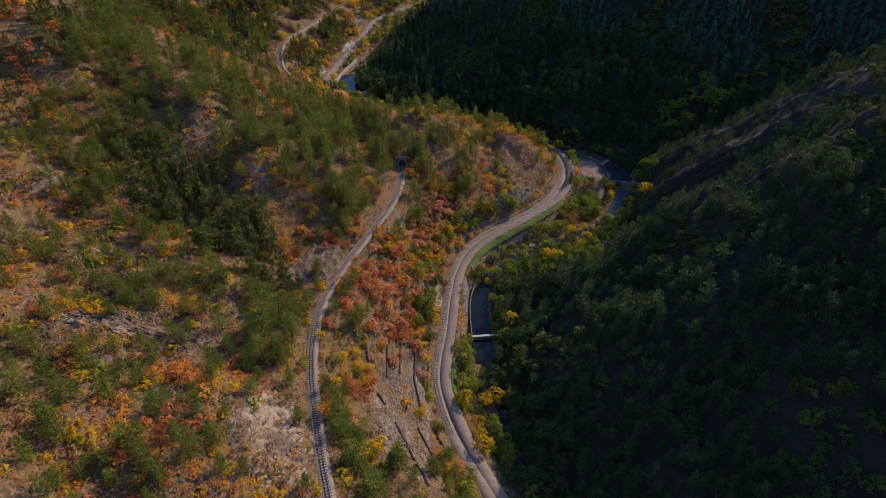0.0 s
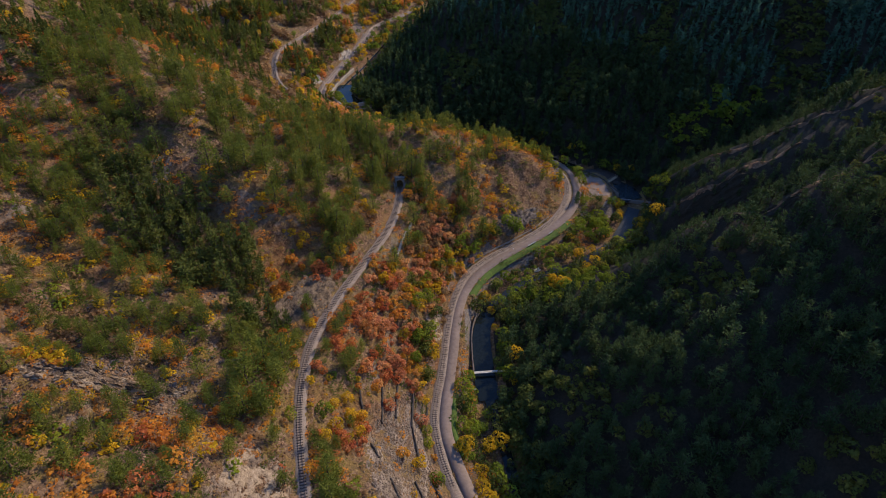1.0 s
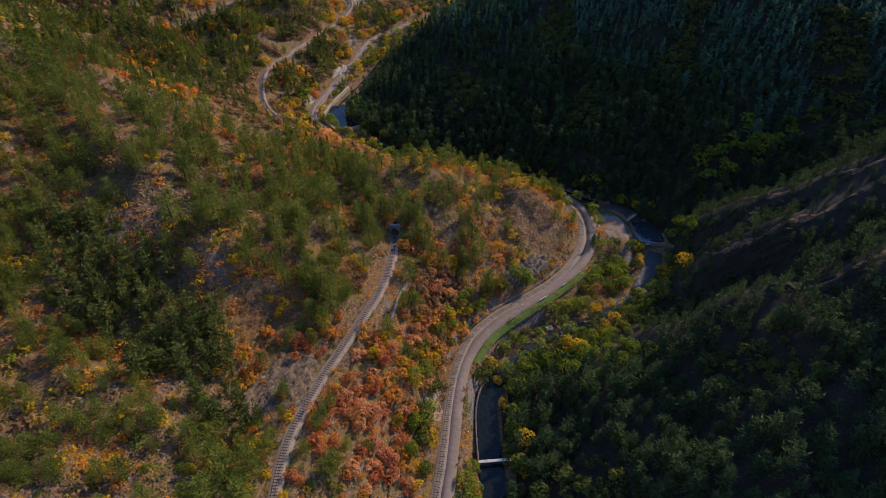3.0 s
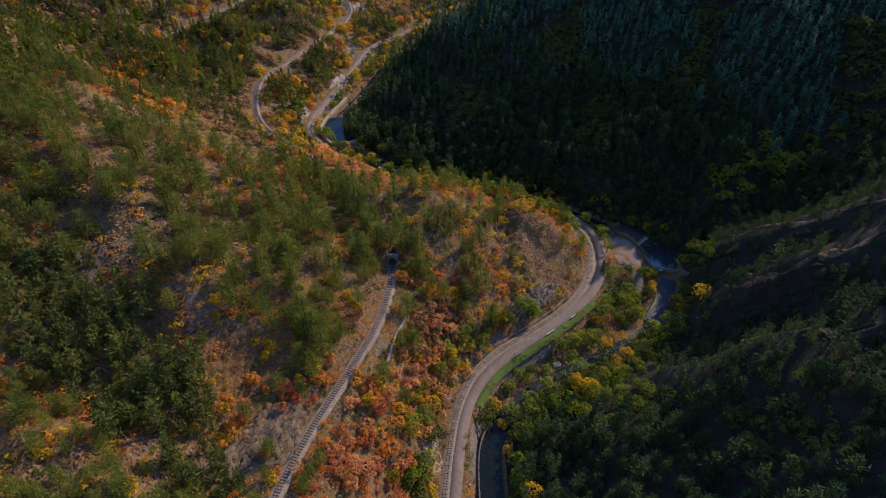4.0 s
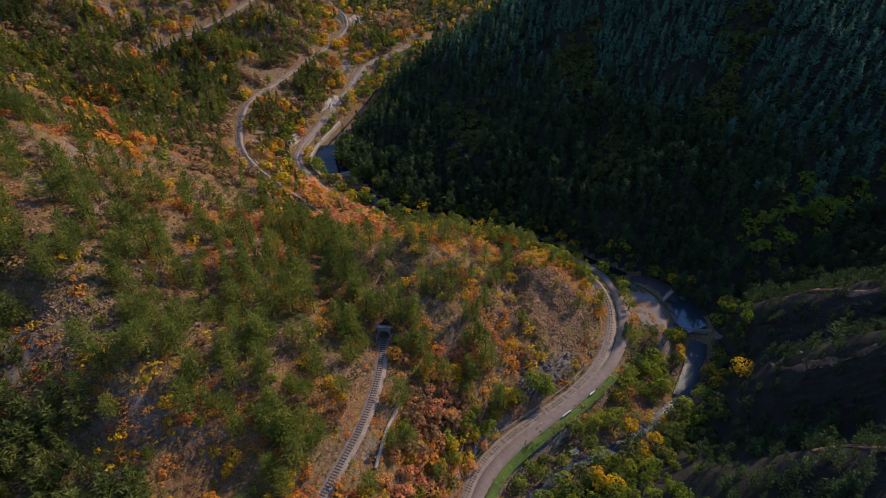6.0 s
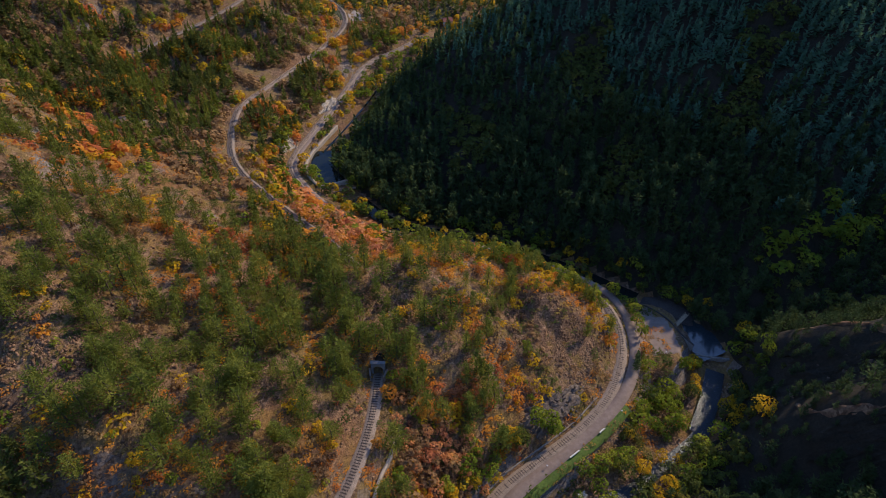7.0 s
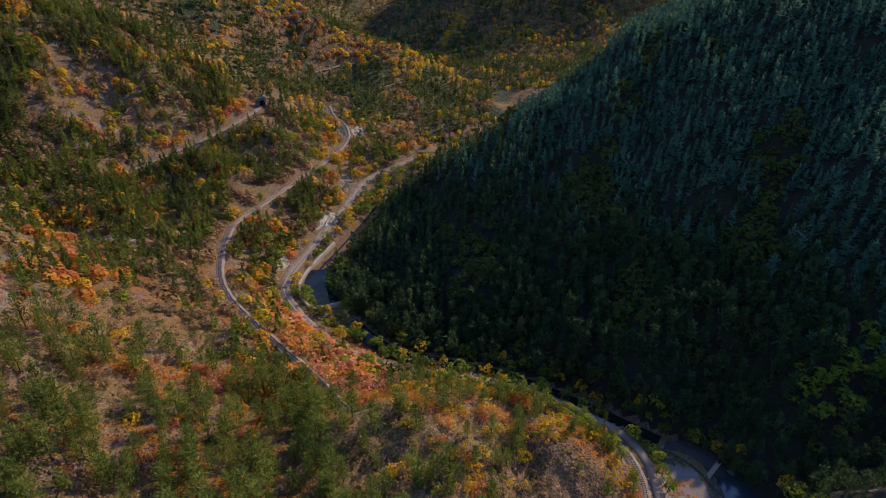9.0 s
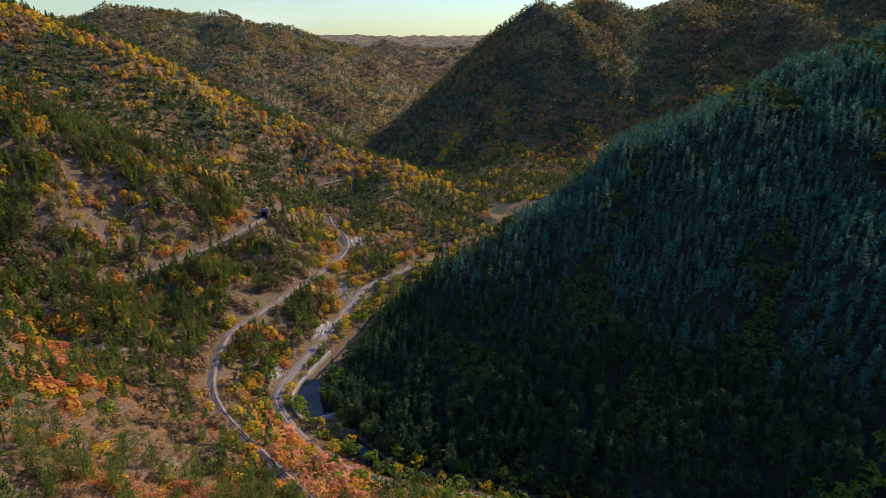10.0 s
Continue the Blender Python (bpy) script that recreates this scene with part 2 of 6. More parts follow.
def bedded_rock():
    """Tawny rock with smooth cream faces and dark clefts between its beds."""
    m, nt, b = material("bedded_rock", 0.9)
    beds, fine, broad = place_noise(nt, 0.8, 7.0, 0.7, (0.6, 1.0, 2.4)), place_noise(nt, 3.0, 6.0, 0.7), place_noise(nt, 0.13, 3.0, 0.5)
    tawny = ramp(nt, beds, [(0.38, (0.035, 0.024, 0.017)), (0.48, (0.15, 0.098, 0.063)), (0.72, (0.32, 0.22, 0.145))])
    cream = ramp(nt, beds, [(0.36, (0.09, 0.056, 0.034)), (0.47, (0.29, 0.2, 0.125)), (0.75, (0.47, 0.35, 0.225))])
    c = blend(nt, ramp(nt, broad, [(0.47, 0.0), (0.55, 1.0)]), tawny, cream)
    c = blend(nt, 1.0, c, ramp(nt, fine, [(0.3, 0.7), (0.7, 1.15)]), "MULTIPLY")
    nt.links.new(c, b.inputs["Base Color"])
    relief(nt, b, beds, 0.9, 0.5)
    return m


M_BEDDED = bedded_rock()


def water_material():
    m, nt, b = material("river_water", 0.08)
    n = place_noise(nt, 1.4, 3.0)
    nt.links.new(ramp(nt, n, [(0.3, (0.006, 0.008, 0.007)), (0.8, (0.014, 0.018, 0.015))]), b.inputs["Base Color"])
    b.inputs["Specular IOR Level"].default_value = 0.17
    relief(nt, b, n, 0.12, 0.05)
    return m


def foam_material():
    m, nt, b = material("broken_water", 0.3)
    n = place_noise(nt, 1.3, 6.0, 0.75, (1.0, 1.0, 1.0))
    nt.links.new(ramp(nt, n, [(0.57, (0.010, 0.013, 0.014)), (0.66, (0.06, 0.065, 0.07)), (0.78, (0.6, 0.62, 0.63))]), b.inputs["Base Color"])
    relief(nt, b, n, 0.8, 0.15)
    return m


M_WATER, M_FOAM, M_POND = water_material(), foam_material(), water_material()
# mill pond: the sky's reflection is partly put in as a bluer, lighter base
M_POND.node_tree.nodes["Principled BSDF"].inputs["Specular IOR Level"].default_value = 0.6
for e, c in zip(M_POND.node_tree.nodes["Color Ramp"].color_ramp.elements, ((0.016, 0.024, 0.028, 1), (0.034, 0.046, 0.052, 1))):
    e.color = c

# ---- lie of the land: valley floors, ways and ridges, each a line of (x, y, z) ----
RIVER = [(30, 60, -3), (22, 90, -2), (18, 110, -1.2), (14.5, 128, -.8), (13.2, 140, -.5), (13.2, 157, -.2), (18.5, 170, 0), (32, 182, .2),
         (51, 191, .3), (62, 199, .5), (72, 207, .6), (78, 217, .8), (84, 229, 1.0), (84, 238, 2.2), (76, 250, 2.4), (66, 259, 2.8),
         (45, 273, 3.2), (25, 284, 3.5), (8, 290, 3.7), (-20, 298, 3.9), (-39, 315, 4.8), (-49, 324, 6.6), (-57, 336, 6.8), (-58, 350, 7),
         (-50, 376, 7.5), (-43, 400, 8.5), (-34, 430, 10), (-12, 455, 12), (15, 480, 13)]
RIVER_FAR = [(15, 480, 13), (45, 520, 13), (55, 580, 13), (30, 650, 13), (-20, 720, 14), (-90, 820, 14), (-133, 1000, 15), (-60, 1250, 20), (60, 1700, 30), (0, 2300, 60)]
RAIL = [(26, 55, 1.2), (10.7, 82.6, 2.1), (2.6, 97.7, 2.6), (-.4, 107, 2.9), (-2.3, 117.4, 3.3), (-1.6, 126, 3.6), (-.1, 135.8, 4), (1.9, 154.4, 4.7),
        (4.5, 168, 5.2), (9.6, 180, 5.7), (17.5, 188.5, 6), (26, 195, 6.2), (37, 203.6, 6.5), (45.6, 212.4, 6.9), (51.3, 222, 7.1),
        (54.7, 232.4, 7.2), (55.3, 243, 7.3), (52, 253, 7.4), (42, 263, 7.5), (25, 273, 7.6), (5, 279, 7.7), (-18, 284, 7.8), (-39, 294, 8),
        (-56, 310, 8.4), (-69, 329, 9), (-70, 343, 9.4), (-66.5, 360, 9.9), (-58.5, 397, 10.9), (-49, 437, 13.2), (-34, 456, 14.2), (-18, 477, 15)]
ROAD = [(29, 55, 1.2), (14.3, 81, 2), (8.8, 92, 2.4), (3.4, 106, 2.9), (.9, 115.5, 3.2), (1.6, 128, 3.7), (3.3, 143, 4.3), (4.9, 158, 4.9),
        (7.8, 170, 5.3), (13.2, 179.5, 5.7), (21, 187.5, 6), (32, 196.5, 6.3), (42, 204.8, 6.6), (49.9, 213, 6.9), (55.5, 222, 7), (59, 233, 7), (59.5, 246, 7.1)]
ROAD_FAR = [(59.5, 246, 7.1), (55, 257, 7.2), (43, 267, 7.3), (26, 276, 7.4), (5, 281.8, 7.5), (-17, 286.2, 7.6), (-38, 295.8, 7.9), (-54.7, 311.3, 8.4),
            (-67.2, 329.5, 9), (-68.1, 343, 9.4), (-64.7, 360.4, 9.9), (-56.7, 397.4, 10.9), (-47.3, 436.6, 13.2), (-32.8, 454.8, 14.2), (-16.8, 475.8, 15)]
TRACK = [(-19, 50, 28), (-24.4, 65, 28), (-28, 76, 27.9), (-31.5, 88.7, 27.8), (-34.4, 101, 27.7), (-35.9, 113.4, 27.7), (-35.7, 126, 27.6),
         (-33.5, 136, 27.5), (-30, 147.4, 27.4), (-24.1, 163, 27.3), (-19.3, 177, 27.2), (-16.7, 190.5, 27.1), (-16.2, 206, 27)]
TRACK_FAR = [(-27, 248, 24.6), (-38, 261, 24), (-52.2, 275.5, 23.2), (-66.5, 290, 22.7), (-80, 305, 22.3), (-89.5, 321, 21.9), (-95.5, 340, 21.6),
             (-98.8, 360, 21.6), (-97, 373, 21.7), (-93, 383, 21.8), (-87.5, 398, 21.9), (-78.9, 423, 22), (-69.6, 454, 22), (-66.5, 480, 22.3), (-72, 503, 22.8),
             (-83, 522, 23.5), (-90, 540, 25)]
LANE_FAR = [(-69, 590, 23), (-52, 600, 25), (-38, 610, 26)]
TRACK_HIGH = [(-156, 390, 37), (-149, 400, 38), (-132, 430, 40), (-120, 455, 43), (-114, 470, 45)]
TRACK_TOP = [(-112, 600, 35), (-104, 608, 35.5), (-95, 618, 36)]

SPUR_A = [(58, 178, 7), (64, 174.5, 16), (69, 172, 23), (78, 167, 36), (87.4, 162, 46), (96, 157, 50), (105, 156.5, 58), (130, 160, 74), (160, 166, 92), (220, 176, 122), (320, 185, 170)]
SPUR_B = [(87, 237, 4), (93, 231, 14), (99, 226.5, 25), (103, 224, 32), (108, 219, 38), (111, 212, 43), (121, 205, 50), (128, 197, 62), (150, 192, 76), (190, 192, 98), (260, 196, 138)]
SPUR_C = [(76, 208, 4), (82, 203, 13), (87.6, 198.5, 22), (91, 193, 31.5), (96, 190, 40), (101.5, 189, 46), (111, 188, 53), (122, 190, 59)]
RIDGES = [
    # bank on the shady side: foot spurs and rims
    [(45, 112, 20), (67, 100, 30), (95, 95, 47), (140, 100, 75), (200, 110, 110), (300, 120, 160)],
    [(40, 149, 8), (66, 144, 29), (76, 152, 35)],
    # three sharp spurs with bare crests, and the gullies between them
    SPUR_A, SPUR_C, SPUR_B,
    [(72, 188, 4), (83, 184, 14), (95, 177, 29), (110, 174, 44), (125, 176, 57)],
    [(86, 214, 6), (97, 207, 21), (107, 200, 36), (116, 198, 47)],
    [(104, 232, 14), (118, 226, 26), (140, 222, 44), (172, 224, 60), (230, 225, 88)],
    [(92, 240, 4), (112, 246, 13), (140, 252, 27), (180, 255, 47), (240, 260, 76)],
    [(50, 165, 5), (62, 162, 17)],
    # dark hill beyond the bend
    [(62, 288, 20), (74, 292, 23), (95, 284, 27), (119, 266, 27)],
    [(30, 318, 18), (82, 322, 37), (105, 292, 32), (150, 300, 60)],
    [(-34, 394, 10), (-20, 397, 20), (0, 402, 38), (28, 405, 54), (58, 420, 67), (85, 430, 92), (120, 450, 102), (148, 452, 115), (180, 450, 130), (250, 480, 150), (400, 520, 200)],
    [(40, 470, 36), (75, 520, 28), (100, 580, 32), (200, 620, 70), (400, 700, 130)],
    # middle spur, with the tunnel under it
    [(50.5, 244, 10.5), (45, 245, 15.5), (35, 249, 19), (22, 252, 22.5), (2, 250, 29.5), (-14, 244, 31.5), (-28, 232, 33.5), (-38, 212, 36), (-58, 200, 43), (-71, 192, 52), (-83, 186, 56),
     (-100, 195, 62), (-127, 212, 74), (-150, 225, 88), (-200, 240, 118), (-300, 260, 175)],
    [(45, 232, 13.5), (19, 230, 24), (3, 226, 28)],
    [(-16, 212, 32.5), (-15, 222, 33.5), (-14, 233, 32.8)], [(-22, 209, 32), (-10, 209, 29.5)],
    [(36, 211, 9), (20, 208, 14), (3.5, 200, 18.5), (-8, 196, 23)],
    [(-46, 160, 33), (-58, 168, 43), (-70, 173, 51), (-78, 178, 55)],
    # slope above the track, its gully and the shoulder before it
    [(-42, 127, 27.5), (-56, 139, 32), (-70, 153, 38.5), (-84, 166, 45.5), (-98, 181, 53.5), (-116, 197, 66)],
    [(-62, 132, 37.5), (-83, 143, 41.5), (-102, 153, 50), (-116, 160, 59), (-135, 166, 69), (-200, 180, 105)],
    [(-43, 81, 35), (-69, 94, 44), (-90, 114, 46), (-120, 112, 62), (-160, 104, 84), (-260, 110, 140)],
    [(-36, 60, 33), (-60, 55, 44), (-110, 45, 72), (-200, 40, 118)],
    # far flank of the spur
    [(-64, 264, 25.5), (-91, 258, 45), (-111, 238, 61), (-133, 252, 68)],
    [(-92, 276, 37), (-130, 282, 52), (-190, 290, 90), (-300, 300, 150)],
    [(-103, 352, 22), (-130, 325, 28), (-170, 330, 45), (-230, 335, 78), (-330, 340, 130)],
    [(-120, 478, 47), (-137, 475, 58), (-164, 465, 75), (-198, 445, 94), (-231, 430, 104), (-330, 400, 160)],
    [(-110, 520, 38), (-140, 530, 50), (-190, 520, 80), (-280, 500, 125)],
    [(13, 655, 11), (-6, 650, 20), (-50, 640, 44), (-116, 630, 68), (-182, 610, 102), (-234, 590, 136), (-277, 575, 153), (-312, 560, 167), (-420, 540, 215)],
    [(-60, 560, 20), (-20, 560, 17), (10, 540, 15)],
    # far mountains
    [(-1040, 1250, 158), (-742, 1300, 184), (-588, 1300, 200), (-388, 1300, 177), (-310, 1320, 155), (-192, 1400, 134)],
    [(-327, 1280, 152), (-233, 1150, 81), (-166, 1080, 40)],
    [(-500, 850, 60), (-350, 900, 50), (-220, 920, 25)],
    [(-900, 2400, 155), (-404, 2500, 122), (-260, 2500, 135), (-144, 2500, 124), (38, 2400, 92), (400, 2600, 150), (1200, 2600, 240)],
    [(-51, 980, 74), (20, 960, 122), (70, 950, 160), (113, 950, 188), (222, 980, 192), (377, 1000, 212), (572, 1000, 240), (1000, 1000, 280)],
    [(58, 740, 20), (83, 820, 60), (95, 880, 115)],
    [(121, 760, 24), (233, 850, 85), (300, 900, 140)],
    [(160, 760, 40), (300, 780, 70), (500, 800, 120)],
    # land behind the start and at the rim of the sheet
    [(40, 10, -4), (45, -60, -6), (60, -200, -9), (40, -500, -14), (90, -900, -20), (40, -1500, -30)],
    [(130, -20, 60), (150, -150, 62), (170, -400, 70), (260, -800, 90)], [(300, -60, 150), (330, -400, 170)],
    [(-16, 20, 27), (-20, -40, 25), (-40, -150, 25), (-50, -400, 30)], [(-120, -60, 75), (-150, -200, 80), (-150, -450, 85)], [(-300, -60, 150), (-330, -400, 170)],
    [(-3000, -1500, 300), (-3000, 1500, 260), (-3000, 4000, 220), (0, 4200, 190), (3000, 4000, 300), (3000, 1000, 300), (3000, -1500, 300)],
    [(900, 300, 260), (900, -300, 260)], [(-901, -300, 260), (-900, 300, 280), (-900, 800, 230)],
]


def along(line, step):
    """Even samples of a line of points, smoothed by a Catmull-Rom curve."""
    p = np.array(line, float)
    q = np.vstack([2 * p[0] - p[1], p, 2 * p[-1] - p[-2]])
    out = []
    for k in range(1, len(q) - 2):
        a, b, c, d = q[k - 1:k + 3]
        n = max(1, int(np.ceil(np.linalg.norm(c - b) / step)))
        u = np.linspace(0, 1, n, endpoint=False)[:, None]
        out.append(0.5 * (2 * b + (c - a) * u + (2 * a - 5 * b + 4 * c - d) * u ** 2 + (3 * b - a - 3 * c + d) * u ** 3))
    return np.vstack(out + [p[-1:]])


def straight(line, step):
    p = np.array(line, float)
    out = [p[-1:]]
    for a, b in zip(p[:-1], p[1:]):
        n = max(1, int(np.ceil(np.linalg.norm(b[:2] - a[:2]) / step)))
        out.append(a + (b - a) * np.linspace(0, 1, n, endpoint=False)[:, None])
    return np.vstack(out)


def thin(points, gap):
    """Leaves out samples that crowd an earlier one."""
    kept = []
    for p in points:
        if all((p[0] - q[0]) ** 2 + (p[1] - q[1]) ** 2 > gap * gap for q in kept):
            kept.append(p)
    return np.array(kept)


sill = np.array([0, 0, -0.6])
KNOTS = thin(np.vstack([straight(RIVER, 10) + sill, straight(RIVER_FAR, 60), straight(RAIL, 12), straight(TRACK, 12), straight(TRACK_FAR, 14),
                        straight(TRACK_HIGH, 14), straight(TRACK_TOP, 14), straight(LANE_FAR, 14)] + [straight(r, 14 if r[0][1] < 480 and abs(r[0][0]) < 200 else 90) for r in RIDGES]), 4.5)
SOFT = 7.0
gaps = np.sqrt(((KNOTS[:, None, :2] - KNOTS[None, :, :2]) ** 2).sum(-1) + SOFT ** 2)
pull = np.linalg.solve(gaps - 1.2 * np.eye(len(KNOTS)), KNOTS[:, 2] - 60.0)


def wave(x, y):
    """Small folds and gullies of the slopes."""
    s, r = np.zeros_like(x), np.random.RandomState(5)
    gone = 1 - smooth(420, 560, y) * 1.0
    for length, high in ((260, 6.0), (150, 5.0), (46, 1.6), (31, 1.1), (19, .8), (12, .5), (7.3, .32), (4.6, .2)):
        for _ in range(4):
            a, ph = r.uniform(0, math.tau), r.uniform(0, math.tau)
            here = smooth(650, 900, y) if length > 100 else gone if length < 40 else 1.0
            s += here * high * 0.55 * np.sin((x * math.cos(a) + y * math.sin(a)) * math.tau / length + ph + 1.3 * np.sin(x * .021 + y * .017 + ph))
    return s


def base_height(x, y):
    z = np.empty(len(x))
    for k in range(0, len(x), 20000):
        s = slice(k, k + 20000)
        d = np.sqrt((x[s, None] - KNOTS[None, :, 0]) ** 2 + (y[s, None] - KNOTS[None, :, 1]) ** 2 + SOFT ** 2)
        z[s] = d @ pull + 60.0
    return z


def nearest(x, y, samples):
    """Distance to a sampled line and its height there."""
    d2, z = np.full(len(x), 1e12), np.zeros(len(x))
    for k in range(0, len(x), 20000):
        s = slice(k, k + 20000)
        dd = (x[s, None] - samples[None, :, 0]) ** 2 + (y[s, None] - samples[None, :, 1]) ** 2
        i = dd.argmin(1)
        d2[s], z[s] = dd[np.arange(len(i)), i], samples[i, 2]
    return np.sqrt(d2), z


def smooth(a, b, v):
    u = np.clip((v - a) / (b - a), 0, 1)
    return u * u * (3 - 2 * u)


# way, half width of its level bed, width of the bank beside it
BEDS = [(along(RAIL, 2), 1.9, 3.0), (along(ROAD, 2), 2.4, 3.0), (along(ROAD_FAR, 2), 2.2, 3.0), (along(TRACK, 2)[:-1], 2.0, 2.4),
        (along(TRACK_FAR, 2), 2.2, 3.0), (along(TRACK_HIGH, 2), 1.6, 1.6), (along(TRACK_TOP, 3), 2.0, 3.0), (along(LANE_FAR, 3), 2.0, 3.0)]
STREAM = along(RIVER, 2)


def height(x, y):
    x, y = np.asarray(x, float).ravel(), np.asarray(y, float).ravel()
    z = base_height(x, y)
    far = [nearest(x, y, s) for s, _, _ in BEDS]
    calm = np.minimum.reduce([d for d, _ in far])
    dr, zr = nearest(x, y, STREAM)
    quiet = smooth(3, 22, np.minimum(calm, dr))
    z = z + wave(x, y) * quiet
    z = np.where(dr < 12, zr - 0.6 + (z - zr + 0.6) * smooth(2.2, 10, dr), z)
    # car park on the outside of the bend
    dp, zp = nearest(x, y, np.array([(66, 233, 5.8), (69, 240, 5.6), (68, 246, 5.6)]))
    z = z + (zp - z) * (1 - smooth(7, 11, dp))
    for (d, zb), (s, half, bank) in zip(far, BEDS):
        z = z + (zb - 0.25 - z) * (1 - smooth(half, half + bank, d))
    return z


def inside(p, cx, cy, rx, ry, turn=0.0):
    """1 in the middle of an oval of the plan, falling to 0 at its rim."""
    a = radians(turn)
    u = (p[:, 0] - cx) * math.cos(a) + (p[:, 1] - cy) * math.sin(a)
    v = -(p[:, 0] - cx) * math.sin(a) + (p[:, 1] - cy) * math.cos(a)
    return np.clip(1.6 * (1 - np.sqrt((u / rx) ** 2 + (v / ry) ** 2)), 0, 1)


def bare_spurs(p):
    """The rocky flanks below the crests of the spurs on the shady side."""
    return np.maximum.reduce([inside(p, 103, 207, 24, 9, -42), inside(p, 95, 184, 22, 7, -22), inside(p, 124, 190, 20, 9, -15), inside(p, 92, 157, 12, 3.5, -20)])


# ---- mesh helpers ----
def sheet(name, verts, faces, mats, parent=None, label="", kind="", category="", smooth_faces=False, slots=None):
    me = bpy.data.meshes.new(name)
    verts = np.asarray(verts, np.float32).reshape(-1, 3)
    if isinstance(faces, np.ndarray):
        n, k = faces.shape
        me.vertices.add(len(verts))
        me.vertices.foreach_set("co", verts.ravel())
        me.loops.add(n * k)
        me.loops.foreach_set("vertex_index", faces.astype(np.int32).ravel())
        me.polygons.add(n)
        me.polygons.foreach_set("loop_start", np.arange(0, n * k, k, dtype=np.int32))
        me.update(calc_edges=True)
    else:
        me.from_pydata(verts.tolist(), [], faces)
    for m in (mats if isinstance(mats, (list, tuple)) else [mats]):
        me.materials.append(m)
    if slots is not None:
        me.polygons.foreach_set("material_index", np.asarray(slots, np.int32))
    if smooth_faces:
        me.polygons.foreach_set("use_smooth", np.ones(len(me.polygons), bool))
    me.validate()
    ob = new(name, me)
    if parent:
        ob.parent = parent
    return tagged(ob, label, category, kind=kind)


def part(name, bm, mat, parent, label=""):
    me = bpy.data.meshes.new(name)
    bm.to_mesh(me)
    bm.free()
    me.materials.append(mat)
    ob = new(name, me)
    ob.parent = parent
    return tagged(ob, label)


def thing(name, label, category, group="", m=None):
    ob = new(name)
    ob.empty_display_size = 0.5
    if m is not None:
        ob.matrix_world = m
    return tagged(ob, label, category, group)


# ---- ground ----
def graded(lo, hi, fine_lo, fine_hi, step, grow):
    mid = np.arange(fine_lo, fine_hi + step / 2, step)
    left, right, s = [], [], step
    v = fine_lo
    while v > lo:
        s *= grow
        v -= s
        left.append(v)
    s, v = step, fine_hi
    while v < hi:
        s *= grow
        v += s
        right.append(v)
    return np.concatenate([left[::-1], mid, right])


def build_ground():
    xs = graded(-3200, 3200, -120, 132, 2.5, 1.06)
    ys = graded(-1500, 4200, 62, 380, 2.5, 1.03)
    gx, gy = np.meshgrid(xs, ys)
    z = height(gx, gy)
    nx, ny = len(xs), len(ys)
    idx = np.arange(nx * ny).reshape(ny, nx)
    quads = np.stack([idx[:-1, :-1], idx[:-1, 1:], idx[1:, 1:], idx[1:, :-1]], -1).reshape(-1, 4)
    mx, my = gx.ravel()[quads].mean(1), gy.ravel()[quads].mean(1)
    line = np.vstack([along(RIVER, 3), along(RIVER_FAR, 20)[1:]])
    way = np.gradient(line[:, :2], axis=0)
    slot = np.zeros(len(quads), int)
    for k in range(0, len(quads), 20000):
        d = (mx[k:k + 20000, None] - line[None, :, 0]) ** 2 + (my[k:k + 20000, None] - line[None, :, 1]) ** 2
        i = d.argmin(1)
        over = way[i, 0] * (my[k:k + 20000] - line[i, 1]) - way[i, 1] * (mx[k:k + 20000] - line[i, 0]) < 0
        # floor beyond the river: litter with the shade painted into it
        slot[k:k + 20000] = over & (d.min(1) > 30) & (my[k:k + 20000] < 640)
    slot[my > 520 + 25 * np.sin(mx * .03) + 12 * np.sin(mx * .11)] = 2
    return sheet("ground", np.stack([gx.ravel(), gy.ravel(), z], -1), quads, [M_GROUND, M_SHADE_LITTER, M_WOODED], kind="structure", slots=slot, smooth_faces=True,
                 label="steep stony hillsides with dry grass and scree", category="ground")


ground = build_ground()


def ribbon(name, line, offsets, lifts, mat, label, category, step=1.5, kind="structure", parent=None):
    """A strip along a line; offsets across it and lifts over the line's height."""
    p = along(line, step)
    t = np.gradient(p[:, :2], axis=0)
    t /= np.linalg.norm(t, axis=1)[:, None]
    side = np.stack([t[:, 1], -t[:, 0]], -1)
    n, k = len(p), len(offsets)
    v = np.zeros((n, k, 3))
    for j, (o, h) in enumerate(zip(offsets, lifts)):
        v[:, j, :2], v[:, j, 2] = p[:, :2] + side * o, p[:, 2] + h
    idx = np.arange(n * k).reshape(n, k)
    quads = np.stack([idx[:-1, :-1], idx[:-1, 1:], idx[1:, 1:], idx[1:, :-1]], -1).reshape(-1, 4)
    return sheet(name, v, quads, mat, parent, label, kind, category, True)


ribbon("road", ROAD, (-1.75, -1.7, 0, 1.7, 1.75), (-.3, .02, .06, .02, -.3), M_ASPHALT, "narrow worn asphalt road beside the railway", "road")
ribbon("road_2", ROAD_FAR, (-1.35, -1.3, 0, 1.2, 1.25), (-.3, .0, .04, .0, -.3), M_ASPHALT, "pale worn road along the river", "road")
